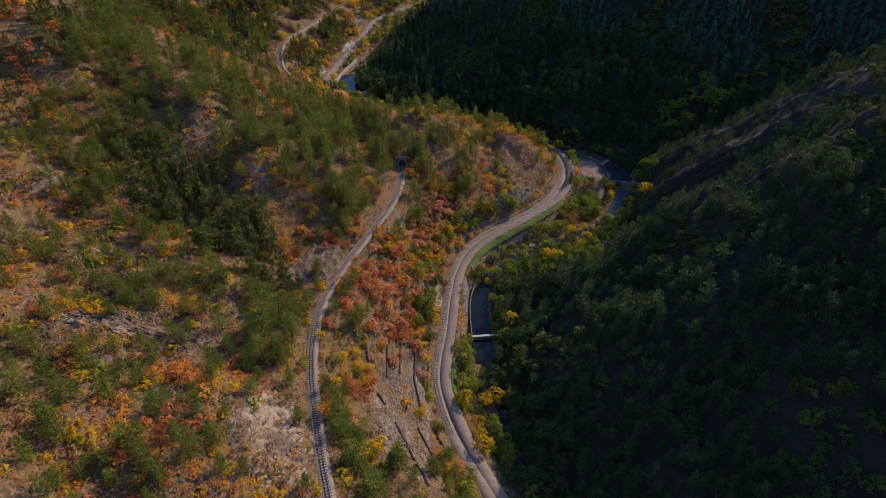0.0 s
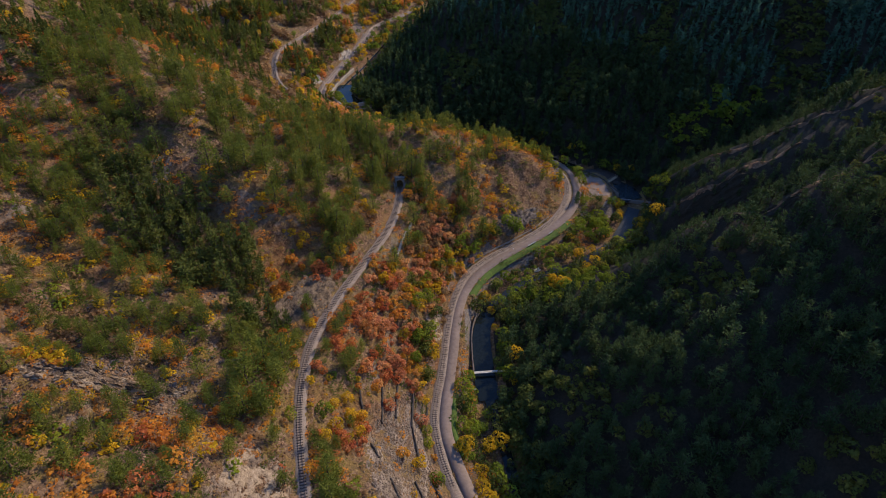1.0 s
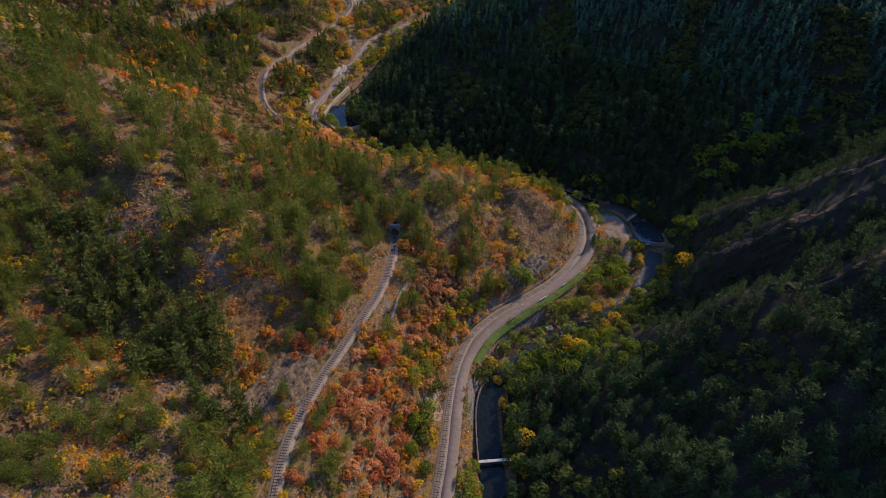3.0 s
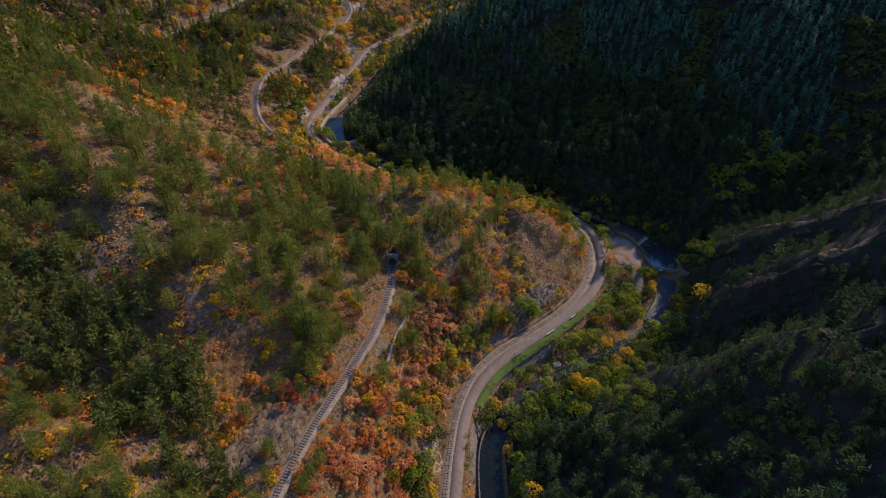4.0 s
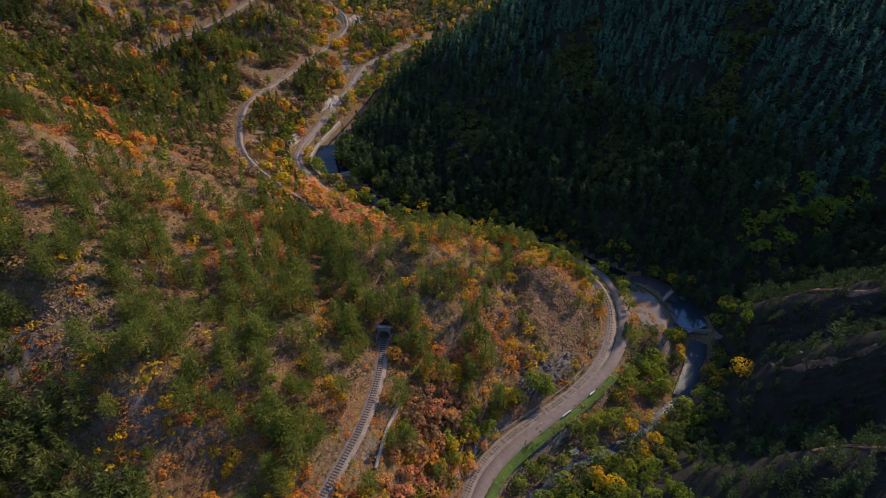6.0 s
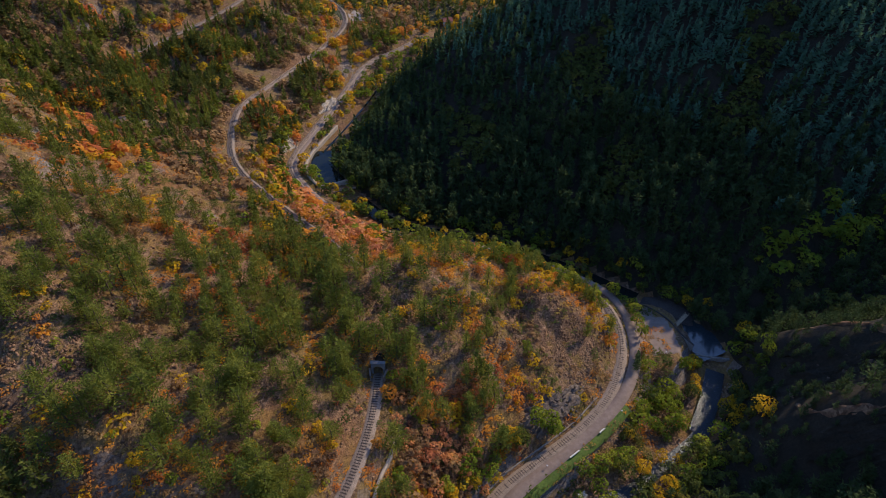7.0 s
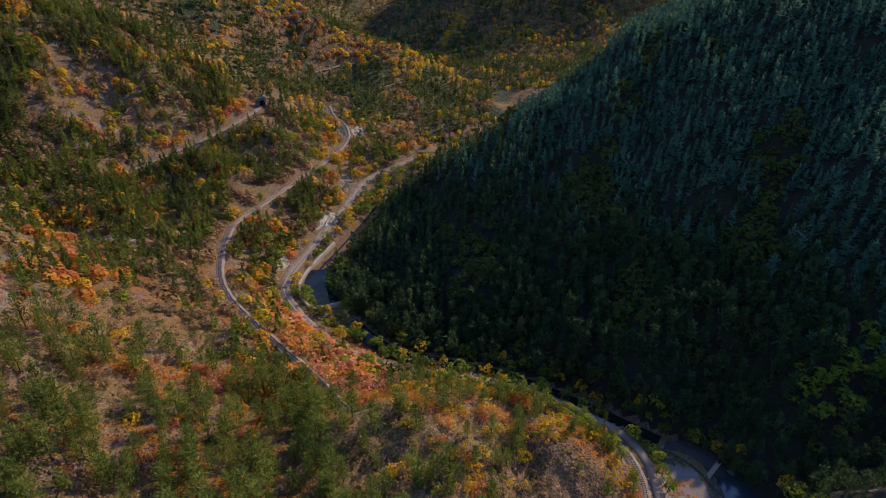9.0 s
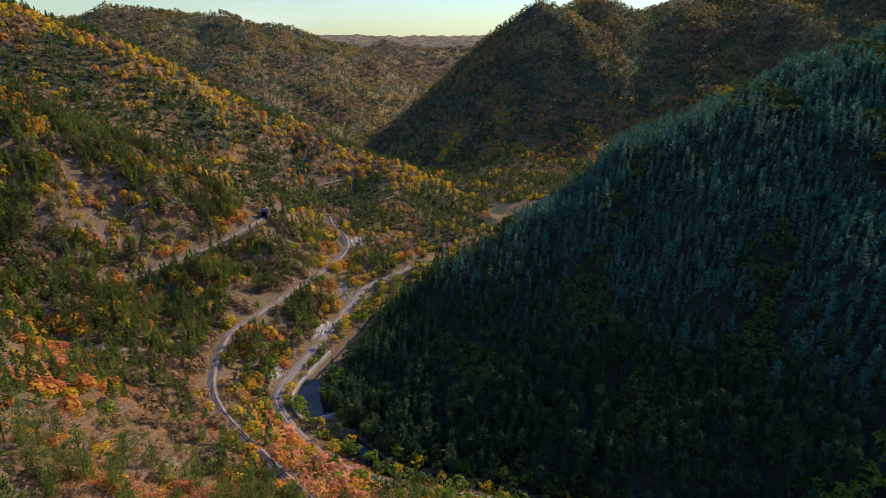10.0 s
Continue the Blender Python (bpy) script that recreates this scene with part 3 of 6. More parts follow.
for n, line in (("ballast_1", RAIL), ("ballast_2", TRACK), ("ballast_3", TRACK_FAR), ("ballast_4", TRACK_HIGH), ("ballast_5", TRACK_TOP)):
    fill = {"ballast_1": .214, "ballast_2": .15}.get(n, .17)
    ribbon(n, line, (-1.7, -1.05, 1.05, 1.7), (-.3, fill, fill, -.3), M_BALLAST, "grey crushed-stone railway bed", "railway bed")
ribbon("water", RIVER[:4], (-1.5, 0, 1.5), (0, 0, 0), M_WATER, "dark shallow river water", "river")
ribbon("water_2", RIVER[3:7], (-3.4, 0, 3.4), (.02, .02, .02), M_WATER, "dark river water between stone banks", "river")
ribbon("water_3", RIVER[6:13], (-1.5, 0, 1.5), (.04, .04, .04), M_FOAM, "shallow water breaking over stones", "river")
ribbon("water_8", RIVER[10:13], (-2.7, 0, 2.7), (.08, .08, .08), M_FOAM, "white water below the weir", "river")
POND = [(85.5, 233.9, 2.3), (83.5, 238, 2.3), (80.5, 243, 2.3), (77, 247.5, 2.3)]
ribbon("water_4", POND, (-5.2, 0, 6.4), (0, 0, 0), M_POND, "still dark mill pond above a weir", "river")
ribbon("water_5", RIVER[15:21], (-3, 0, 3), (.02, .02, .02), M_WATER, "dark river water in the shade", "river")
ribbon("water_6", RIVER[21:24], (-4.5, 0, 5.0), (0, 0, 0), M_WATER, "still dark pond behind a weir", "river")
ribbon("water_7", RIVER[23:], (-.5, 0, .5), (.02, .02, .02), M_WATER, "dark river water", "river")
ribbon("lawn", ROAD[3:6], (1.7, 2.0, 2.7, 3.3), (-.1, .04, -.1, -.9), M_LAWN, "green grass verge beside the road", "grass verge")
ribbon("lawn_2", ROAD[8:14], (1.7, 2.1, 3.1, 4.0), (-.1, .04, -.1, -1.1), M_LAWN, "mown green verge beside the road", "grass verge")
ribbon("dirt_lane", LANE_FAR, (-1.6, 0, 1.6), (-.1, .05, -.1), M_DIRT, "pale dirt lane on the far slope", "lane")


def patch(name, cx, cy, rx, ry, turn, step, mat, label, category, lift=0.06, rough=0.0, ledges=0.0, level=None, skirt=0.6, seed=1):
    """A piece of ground of another kind: an uneven oval laid over the slope, thick at its rim; ledges makes it stepped rock."""
    r = np.random.RandomState(seed)
    n = max(6, int(2 * max(rx, ry) / step))
    u, v = np.meshgrid(np.linspace(-1.1, 1.1, n), np.linspace(-1.1, 1.1, n))
    u, v = u.ravel(), v.ravel()
    a = radians(turn)
    x = cx + u * rx * math.cos(a) - v * ry * math.sin(a)
    y = cy + u * rx * math.sin(a) + v * ry * math.cos(a)
    ang = np.arctan2(v, u)
    ph = r.uniform(0, math.tau, 4)
    rim = 1 + .10 * np.sin(3 * ang + ph[0]) + .07 * np.sin(5 * ang + ph[1]) + .05 * np.sin(9 * ang + ph[2])
    d = np.hypot(u, v) / rim
    z = height(x, y) if level is None else np.full(len(x), float(level))
    if ledges:
        s = x * .55 - y * .35 + z * .9 + 1.2 * np.sin(x * .7 + ph[0]) + 1.0 * np.sin(y * .8 + ph[1])
        z = z + ledges * (np.floor(s / 1.7) * 1.7 - s) * .6 + rough * r.normal(size=len(x)) + ledges * .8
        x, y = x + r.normal(size=len(x)) * step * .22, y + r.normal(size=len(y)) * step * .22
    else:
        z = z + rough * r.normal(size=len(x))
    z = z + lift - skirt * np.clip((d - .86) * 9, 0, 3)
    idx = np.arange(n * n).reshape(n, n)
    quads = np.stack([idx[:-1, :-1], idx[:-1, 1:], idx[1:, 1:], idx[1:, :-1]], -1).reshape(-1, 4)
    quads = quads[d[quads].min(1) < 1.05]
    return sheet(name, np.stack([x, y, z], -1), quads, mat, None, label, "structure", category, not ledges)


def bare_crest(name, line, wide, label, seed):
    """A strip of bare soil that follows a crest, frayed at its rims."""
    r = np.random.RandomState(seed)
    p = along(line, 1.1)[:, :2]
    t = np.gradient(p, axis=0)
    t /= np.linalg.norm(t, axis=1)[:, None]
    side = np.stack([t[:, 1], -t[:, 0]], -1)
    half = wide * (.55 + .45 * np.sin(np.arange(len(p)) * .55 + seed) * np.sin(np.arange(len(p)) * .23)) + r.uniform(-.2, .2, len(p))
    half[[0, -1]] = .05
    off = np.array((-1.0, -.8, -.3, .3, .8, 1.0))
    v = p[:, None] + side[:, None] * (half[:, None] * off)[..., None]
    z = height(v[..., 0], v[..., 1]).reshape(len(p), 6) + np.array((-.5, .12, .2, .2, .12, -.5)) + r.normal(0, .05, (len(p), 6))
    idx = np.arange(len(p) * 6).reshape(-1, 6)
    quads = np.stack([idx[:-1, :-1], idx[:-1, 1:], idx[1:, 1:], idx[1:, :-1]], -1).reshape(-1, 4)
    return sheet(name, np.concatenate([v, z[..., None]], -1), quads, M_SCREE2, None, label, "structure", "bare soil", True)


bare_crest("bare_soil_1", SPUR_A[3:8], 1.8, "dry brownish soil on the crest of a spur", 1)
bare_crest("bare_soil_2", SPUR_C[2:8], 1.6, "dry brownish soil on the crest of a rocky spur", 2)
bare_crest("bare_soil_3", SPUR_B[2:9], 1.6, "dry brownish soil on the crest of the farthest spur", 3)
patch("car_park", 66.5, 240, 8.5, 12, -8, 1.2, M_ASPHALT, "worn asphalt car park at the bend", "car park", .08)
patch("yard", 76, 254.5, 9, 5.5, -35, 1.2, M_DARKSTONE, "dim paved apron by the river", "yard", 0, 0, 0, 3.3, .9)
patch("rock_face_1", -37.5, 77, 9.5, 13, 22, .9, M_BEDDED, "tawny and cream bedded rock beside the track", "rock", .05, .05, .9, None, .5, 3)
patch("rock_face_2", -40.5, 141.5, 12, 7, 58, .8, M_ROCK, "rugged tawny rock cutting above the track", "rock", .3, .2, 1.6, None, .7, 4)
patch("rock_face_8", -3, 151, 3, 6.5, 12, .6, M_BEDDED, "tawny rocky bank above the railway", "rock", .15, .06, 1.1, None, .6, 16)
patch("rock_face_3", 30, 207.5, 12, 3.6, 38, .6, M_DARKROCK, "dark rocky cutting above the railway", "rock", .2, .16, 1.1, None, .6, 5)
patch("rock_face_4", -75, 349, 9, 3.4, 80, .7, M_PALEROCK, "whitish rock cutting beside the railway", "rock", .3, .2, 1.2, None, .6, 6)
patch("rock_face_5", -62.5, 389, 9, 2.6, 75, .8, M_PALEROCK, "whitish rocks above the railway", "rock", .3, .2, 1.1, None, .6, 7)
patch("rock_face_6", -75, 98, 17, 3.4, 8, .7, M_BEDDED, "dark broken ledge on the dry slope", "rock", .1, .22, 1.0, None, .6, 8)
patch("rock_face_7", -92, 176, 8, 6, 60, .9, M_DARKROCK, "dark crag over the wooded gully", "rock", .1, .2, 1.3, None, .6, 9)
# flanks 9 to 11: rock whose shadow is put in as near-black colour
patch("rock_face_9", 103, 208, 15, 6.5, -42, .9, M_SHADE_LITTER, "dark broken rock below the crest of a spur, shade put into its colour", "rock", .1, .25, 1.2, None, .7, 21)
patch("rock_face_10", 97, 184.5, 13, 4.5, -22, .9, M_SHADE_LITTER, "dark rocky flank of a spur, shade put into its colour", "rock", .1, .25, 1.2, None, .7, 22)
patch("rock_face_11", 92, 157.5, 9, 3, -20, .8, M_SHADE_LITTER, "dark rocky shoulder under a bare crest, shade put into its colour", "rock", .1, .2, 1.1, None, .7, 23)
patch("scree_1", -10.5, 98, 8.5, 24, 7, .8, M_SCREE, "pale stony terraces below the upper track", "scree", .03, .07, 0, None, .4, 10)
patch("scree_2", 33, 231, 15, 11, 25, .9, M_SCREE2, "brownish scree on the nose of the spur", "scree", .03, .08, 0, None, .4, 11)
patch("scree_3", -135, 331, 9, 5, 20, 1.0, M_SCREE, "bare grey scree in a hollow", "scree", .05, .08, 0, None, .4, 12)
patch("gravel_yard", -55, 429, 8, 15, 0, 1.2, M_SCREE, "pale gravel clearing beside the railway", "clearing", .1, .05, 0, None, .4, 13)
patch("gravel_yard_2", -62.5, 497, 4.5, 12, 8, 1.2, M_DIRT, "bare earth clearing beside the far track", "clearing", .1, .05, 0, None, .4, 14)


# ---- railway ----
def box(bm, m, sx, sy, sz):
    """A box that stands on its base at the pose m."""
    vs = [bm.verts.new(m @ Vector((x * sx / 2, y * sy / 2, z * sz))) for z in (0, 1) for x, y in ((-1, -1), (1, -1), (1, 1), (-1, 1))]
    for f in ((3, 2, 1, 0), (4, 5, 6, 7), (0, 1, 5, 4), (1, 2, 6, 5), (2, 3, 7, 6), (3, 0, 4, 7)):
        bm.faces.new([vs[i] for i in f])


def sleeper_mesh():
    bm = bmesh.new()
    box(bm, Matrix(), 1.5, 0.24, 0.13)
    bmesh.ops.bevel(bm, geom=[e for e in bm.edges if abs((e.verts[0].co - e.verts[1].co).z) < .01], offset=0.02, segments=1, affect="EDGES")
    me = bpy.data.meshes.new("sleeper")
    bm.to_mesh(me)
    bm.free()
    me.materials.append(M_SLEEPER)
    return me


SLEEPER = sleeper_mesh()


def railway(line, label, count, gauge=0.76, gap=0.72):
    """Two rails on sleepers; the first so many sleepers are pieces of their own, the rest one joined part."""
    track = thing("railway_track", label, "railway track")
    p = along(line, 0.24)
    run = np.concatenate([[0], np.cumsum(np.linalg.norm(np.diff(p[:, :2], axis=0), axis=1))])
    s = np.arange(0.3, run[-1], gap)
    at = np.stack([np.interp(s, run, p[:, k]) for k in range(3)], -1)
    turn = np.arctan2(np.gradient(at[:, 1]), np.gradient(at[:, 0]))
    for side in (-1, 1):
        o = side * gauge / 2
        ribbon("rail", line, (o - .035, o - .03, o + .03, o + .035), (.2, .36, .36, .2), M_RAIL, "", "", 1.2, "", track)
    rnd = random.Random(3)
    rest = bmesh.new()
    for k, (q, a) in enumerate(zip(at, turn)):
        m = Matrix.Translation((q[0], q[1], q[2] + .09 + rnd.uniform(-.012, .012))) @ Matrix.Rotation(a + math.pi / 2 + rnd.uniform(-.03, .03), 4, "Z")
        if k < count:
            ob = new("sleeper", SLEEPER)
            ob.parent, ob.matrix_local = track, m
        else:
            box(rest, m, 1.5, .24, .13)
    if len(rest.verts):
        tagged(part("sleeper_row", rest, M_SLEEPER, track), kind="stuff")
    else:
        rest.free()
    return track


railway(TRACK[1:], "narrow-gauge track on grey ballast leading into a tunnel", 230)
railway(RAIL[2:19], "narrow-gauge track curving beside the asphalt road", 280)
railway(RAIL[18:], "narrow-gauge track running along the river", 0)
railway(TRACK_FAR, "narrow-gauge track climbing through orange scrub", 0)
railway(TRACK_HIGH, "narrow-gauge track high on the hillside", 0)
railway(TRACK_TOP, "narrow-gauge track on a far bank", 0)


# ---- plants ----
RS = np.random.RandomState(11)


def shingles(centres, size, normal, loose=0.4):
    """A leaf clump lying on the crown's surface at every centre."""
    n = len(centres)
    w = normal + RS.normal(size=(n, 3)) * loose
    w /= np.linalg.norm(w, axis=1)[:, None]
    a = np.cross(w, RS.normal(size=(n, 3)))
    a /= np.linalg.norm(a, axis=1)[:, None]
    s = size * RS.uniform(.7, 1.35, (n, 1))
    b = np.cross(w, a)
    v = np.stack([centres + a * s, centres + (-.5 * a + .87 * b) * s, centres + (-.5 * a - .87 * b) * s], 1)
    return v.reshape(-1, 3), np.arange(3 * n).reshape(-1, 3)


def sprays(centres, size, along_limb, long=1.5, slim=0.5):
    """Needle sprays that point along their limbs."""
    n = len(centres)
    u = along_limb + RS.normal(size=(n, 3)) * .3
    u /= np.linalg.norm(u, axis=1)[:, None]
    w = np.cross(u, (0, 0, 1) + RS.normal(size=(n, 3)) * .45)
    w /= np.linalg.norm(w, axis=1)[:, None]
    s = size * RS.uniform(.65, 1.3, (n, 1))
    v = np.stack([centres - u * s * .7 - w * s * slim, centres - u * s * .7 + w * s * slim, centres + u * s * long], 1)
    return v.reshape(-1, 3), np.arange(3 * n).reshape(-1, 3)


def stem(points, radii, sides=5):
    """A tapered, slightly bent stem."""
    v, f = [], []
    for (x, y, z), r in zip(points, radii):
        for k in range(sides):
            a = math.tau * k / sides
            v.append((x + r * math.cos(a), y + r * math.sin(a), z))
    for j in range(len(points) - 1):
        for k in range(sides):
            p, q = j * sides + k, j * sides + (k + 1) % sides
            f += [(p, q, q + sides), (p, q + sides, p + sides)]
    return np.array(v), np.array(f)


def joined(pieces):
    v, f, n = [], [], 0
    for a, b in pieces:
        v.append(a)
        f.append(b + n)
        n += len(a)
    return np.vstack(v), np.vstack(f)


def pine(n, wide=0.26, low=0.08, size=0.04, top=0.75, limbed=True):
    """Height 1: whorls of limbs that end in flat tufts of needle sprays, wide below and narrowing to a loose tip. Returns trunk and crown."""
    whorls = 9 if n > 350 else 7 if n > 90 else 5
    pads, limbs = [], []
    lean = RS.normal(0, .025, 2)
    for k in range(whorls):
        h = low + (0.93 - low) * (k + RS.uniform(.15, .85)) / whorls
        u = (h - low) / (1 - low)
        r0 = wide * min(1.0, .6 + 2.4 * u) * (1 - u) ** top + .03
        arms = RS.randint(4, 7)
        turn = RS.uniform(0, math.tau)
        for j in range(arms):
            a = turn + math.tau * j / arms + RS.normal(0, .25)
            r = r0 * RS.uniform(.6, 1.25)
            d = np.array((math.cos(a), math.sin(a), .22 + .5 * u))
            foot = np.array((lean[0] * u, lean[1] * u, h))
            if limbed and k % 3 == 0 and j % 2 == 0:
                limbs.append(stem([tuple(foot), (d[0] * r * .8, d[1] * r * .8, h + .2 * r)], [.008, .003], 3))
            pads.append((foot + d * r * .85, .03 + .3 * r0, d))
            if n > 90:
                pads.append((foot + d * r * .42, .025 + .22 * r0, d))
    for h in (.9, .95, .99):
        pads.append((np.array((lean[0], lean[1], h)), .045 * (1.3 - h) / .35, np.array((RS.normal(0, .2), RS.normal(0, .2), 1.0))))
    share = np.array([q[1] ** 1.5 for q in pads])
    counts = np.maximum(2, np.round(n * share / share.sum()).astype(int))
    cs = np.vstack([q[0] + RS.normal(size=(m, 3)) * q[1] * (.62, .62, .38) for q, m in zip(pads, counts)])
    outs = np.vstack([np.tile(q[2] * .8 + (0, 0, .2), (m, 1)) for q, m in zip(pads, counts)]) + RS.normal(size=(counts.sum(), 3)) * .4
    bend = RS.normal(0, .012, 2)
    trunk = joined([stem([(0, 0, -.06), (bend[0], bend[1], .35), (lean[0] * .6, lean[1] * .6, .7), (lean[0], lean[1], .96)], [.02, .016, .009, .003], 5 if limbed else 3)] + limbs)
    return trunk, sprays(cs, size, outs, 1.3, .36)


def tuft(n, wide, size, pointed):
    """Height 1: a few clumps for a tree far away, a spire or a dome."""
    u = (np.arange(n) + RS.uniform(.2, .8, n)) / n
    a = np.arange(n) * 2.4 + RS.normal(0, .3, n)
    if pointed:
        r = wide * (1 - u) ** .8 * RS.uniform(.35, .75, n)
        c = np.stack([r * np.cos(a), r * np.sin(a), .06 + .82 * u], -1)
        c[-1, :2] = 0
        o = np.stack([np.cos(a), np.sin(a), .25 + 1.6 * u ** 3], -1)
        return None, sprays(c, (size * (1.15 - .6 * u))[:, None], o, 1.3, .75)
    h = .1 + .8 * u
    r = wide * np.sqrt(np.maximum(.04, 1 - ((h - .35) / .6) ** 2)) * RS.uniform(.75, 1.0, n)
    c = np.stack([r * np.cos(a), r * np.sin(a), h], -1)
    return None, shingles(c, size, np.stack([np.cos(a), np.sin(a), .2 + 1.2 * u], -1), .4)


def broadleaf(n, wide=0.42, low=0.12, size=0.085, lobes=9, stems=1):
    """Height 1: rounded lobes grown into one another, leafy on the outside only, on one or more stems."""
    wood, mid = [], [(RS.normal(0, .03), RS.normal(0, .03), low + .56 * (1 - low), .30 * (1 - low))]
    for k in range(lobes):
        a = math.tau * k / lobes + RS.normal(0, .3)
        h = RS.uniform(low + .18, .74)
        r = (wide - .16) * RS.uniform(.6, 1.1) * math.sqrt(max(.15, 1 - (2.1 * (h - .42)) ** 2))
        mid.append((math.cos(a) * r, math.sin(a) * r, h, RS.uniform(.13, .22)))
    mid = np.array(mid)
    per = max(3, n // len(mid))
    cs, outs = [], []
    for k, (x, y, z, r) in enumerate(mid):
        m = int(per * (2.2 if k == 0 else 1.4))
        d = RS.normal(size=(m, 3))
        d /= np.linalg.norm(d, axis=1)[:, None]
        d[:, 2] = np.where(d[:, 2] < -.3, -d[:, 2], d[:, 2])
        c = np.array((x, y, z)) + d * r * RS.uniform(.82, 1.1, (m, 1))
        g = np.linalg.norm(c[:, None] - mid[None, :, :3], axis=2) / mid[None, :, 3]
        g[:, k] = 9
        free = g.min(1) > .86
        cs.append(c[free])
        outs.append(d[free] + (0, 0, .25))
    for k in range(stems):
        a = math.tau * k / stems
        e = .16 * (stems > 1)
        wood.append(stem([(0, 0, -.08), (math.cos(a) * e, math.sin(a) * e, .35), (math.cos(a) * e * 1.6, math.sin(a) * e * 1.6, .7)], [.03, .02, .006]))
    for x, y, z, r in mid[1:5]:
        wood.append(stem([(0, 0, .22), (x * .8, y * .8, z)], [.014, .004], 3))
    return joined(wood), shingles(np.vstack(cs), size, np.vstack(outs), .5)


def cushion(n, size):
    """Height 1: a low spreading cushion of twigs and leaves, ragged at its rim."""
    r = np.sqrt(RS.uniform(0, 1, n)) * .5
    a = np.arange(n) * 2.4 + RS.normal(0, .4, n)
    c = np.stack([r * np.cos(a), r * np.sin(a), .75 * (1 - (2 * r) ** 2) * RS.uniform(.5, 1.1, n) + .12], -1)
    return None, shingles(c, size, np.stack([np.cos(a) * r * 2, np.sin(a) * r * 2, .9 + 0 * a], -1), .6)


def planted(name, kinds, xy, high, wide, mats, label, category):
    """One object of many plants that nobody could count: each takes one of the kinds, turned and scaled."""
    if not len(xy):
        return None
    z = height(xy[:, 0], xy[:, 1])
    pick, turn = RS.randint(0, len(kinds), len(xy)), RS.uniform(0, math.tau, len(xy))
    vs, fs, sl, n = [], [], [], 0
    for k, (wood, crown) in enumerate(kinds):
        i = np.where(pick == k)[0]
        if not len(i):
            continue
        v, f = joined([wood, crown]) if wood is not None else crown
        slot = np.r_[np.ones(len(wood[1]) if wood is not None else 0), np.zeros(len(crown[1]))]
        c, s = np.cos(turn[i]), np.sin(turn[i])
        h, w = high[i], wide[i]
        x = (v[None, :, 0] * c[:, None] - v[None, :, 1] * s[:, None]) * w[:, None] + xy[i, 0][:, None]
        y = (v[None, :, 0] * s[:, None] + v[None, :, 1] * c[:, None]) * w[:, None] + xy[i, 1][:, None]
        zz = v[None, :, 2] * h[:, None] + z[i][:, None]
        vs.append(np.stack([x, y, zz], -1).reshape(-1, 3))
        fs.append((f[None] + (n + np.arange(len(i)) * len(v))[:, None, None]).reshape(-1, 3))
        sl.append(np.tile(slot, len(i)))
        n += len(i) * len(v)
    return sheet(name, np.vstack(vs), np.vstack(fs), mats, kind="stuff", label=label, category=category, slots=np.concatenate(sl))


def planted_near_far(name, near, far, xy, high, wide, mats, label, category, reach=170):
    """Plants past counting: finely leaved close to the valley's middle, coarser farther out."""
    d = np.hypot(xy[:, 0], np.maximum(0, xy[:, 1] - 131)) > reach
    for nm, kinds, sel in ((name, near, ~d), (name + "_far", far, d)):
        if sel.any():
            planted(nm, kinds, xy[sel], high[sel], wide[sel], mats, label, category)


def meshes_of(kind, crown_mat):
    (tv, tf), (cv, cf) = kind
    out = []
    for nm, v, f, m in (("trunk", tv, tf, M_BARK), ("crown", cv, cf, crown_mat)):
        me = bpy.data.meshes.new(nm)
        me.from_pydata(v.tolist(), [], f.tolist())
        me.materials.append(m)
        out.append(me)
    return out


def single(name, pair, x, y, z, h, w, label, category, group):
    """One tree or bush as a thing with its trunk and crown."""
    ob = thing(name, label, category, group)
    ob.matrix_world = Matrix.LocRotScale((x, y, z), Euler((RS.normal(0, .03), RS.normal(0, .03), RS.uniform(0, math.tau))), (w, w, h))
    for nm, me in zip(("trunk", "crown"), pair):
        c = new(nm, me)
        c.parent = ob
    return ob


def jittered(x0, x1, y0, y1, step, seed):
    r = np.random.RandomState(seed)
    gx, gy = np.meshgrid(np.arange(x0, x1, step), np.arange(y0, y1, step))
    p = np.stack([gx.ravel(), gy.ravel()], -1) + r.uniform(-.5, .5, (gx.size, 2)) * step
    p = p[np.abs(p[:, 0]) < 75 + 0.86 * np.maximum(p[:, 1] - 40, 0)]
    return p, r.uniform(0, 1, len(p))


def field(p, length, seed):
    """A smooth random field from 0 to 1 over the plan."""
    r, s = np.random.RandomState(seed), 0
    for k in range(7):
        a, ph, l = r.uniform(0, math.tau), r.uniform(0, math.tau), length * r.uniform(.6, 1.6)
        s = s + np.sin((p[:, 0] * math.cos(a) + p[:, 1] * math.sin(a)) * math.tau / l + ph)
    return np.clip(.5 + s / 6.5, 0, 1)


WAYS = np.vstack([along(l, 2)[:, :2] for l in (RAIL, ROAD, ROAD_FAR, TRACK, TRACK_FAR, TRACK_HIGH, TRACK_TOP)])
BANKS = np.vstack([along(RIVER, 3), along(RIVER_FAR, 12)[1:]])


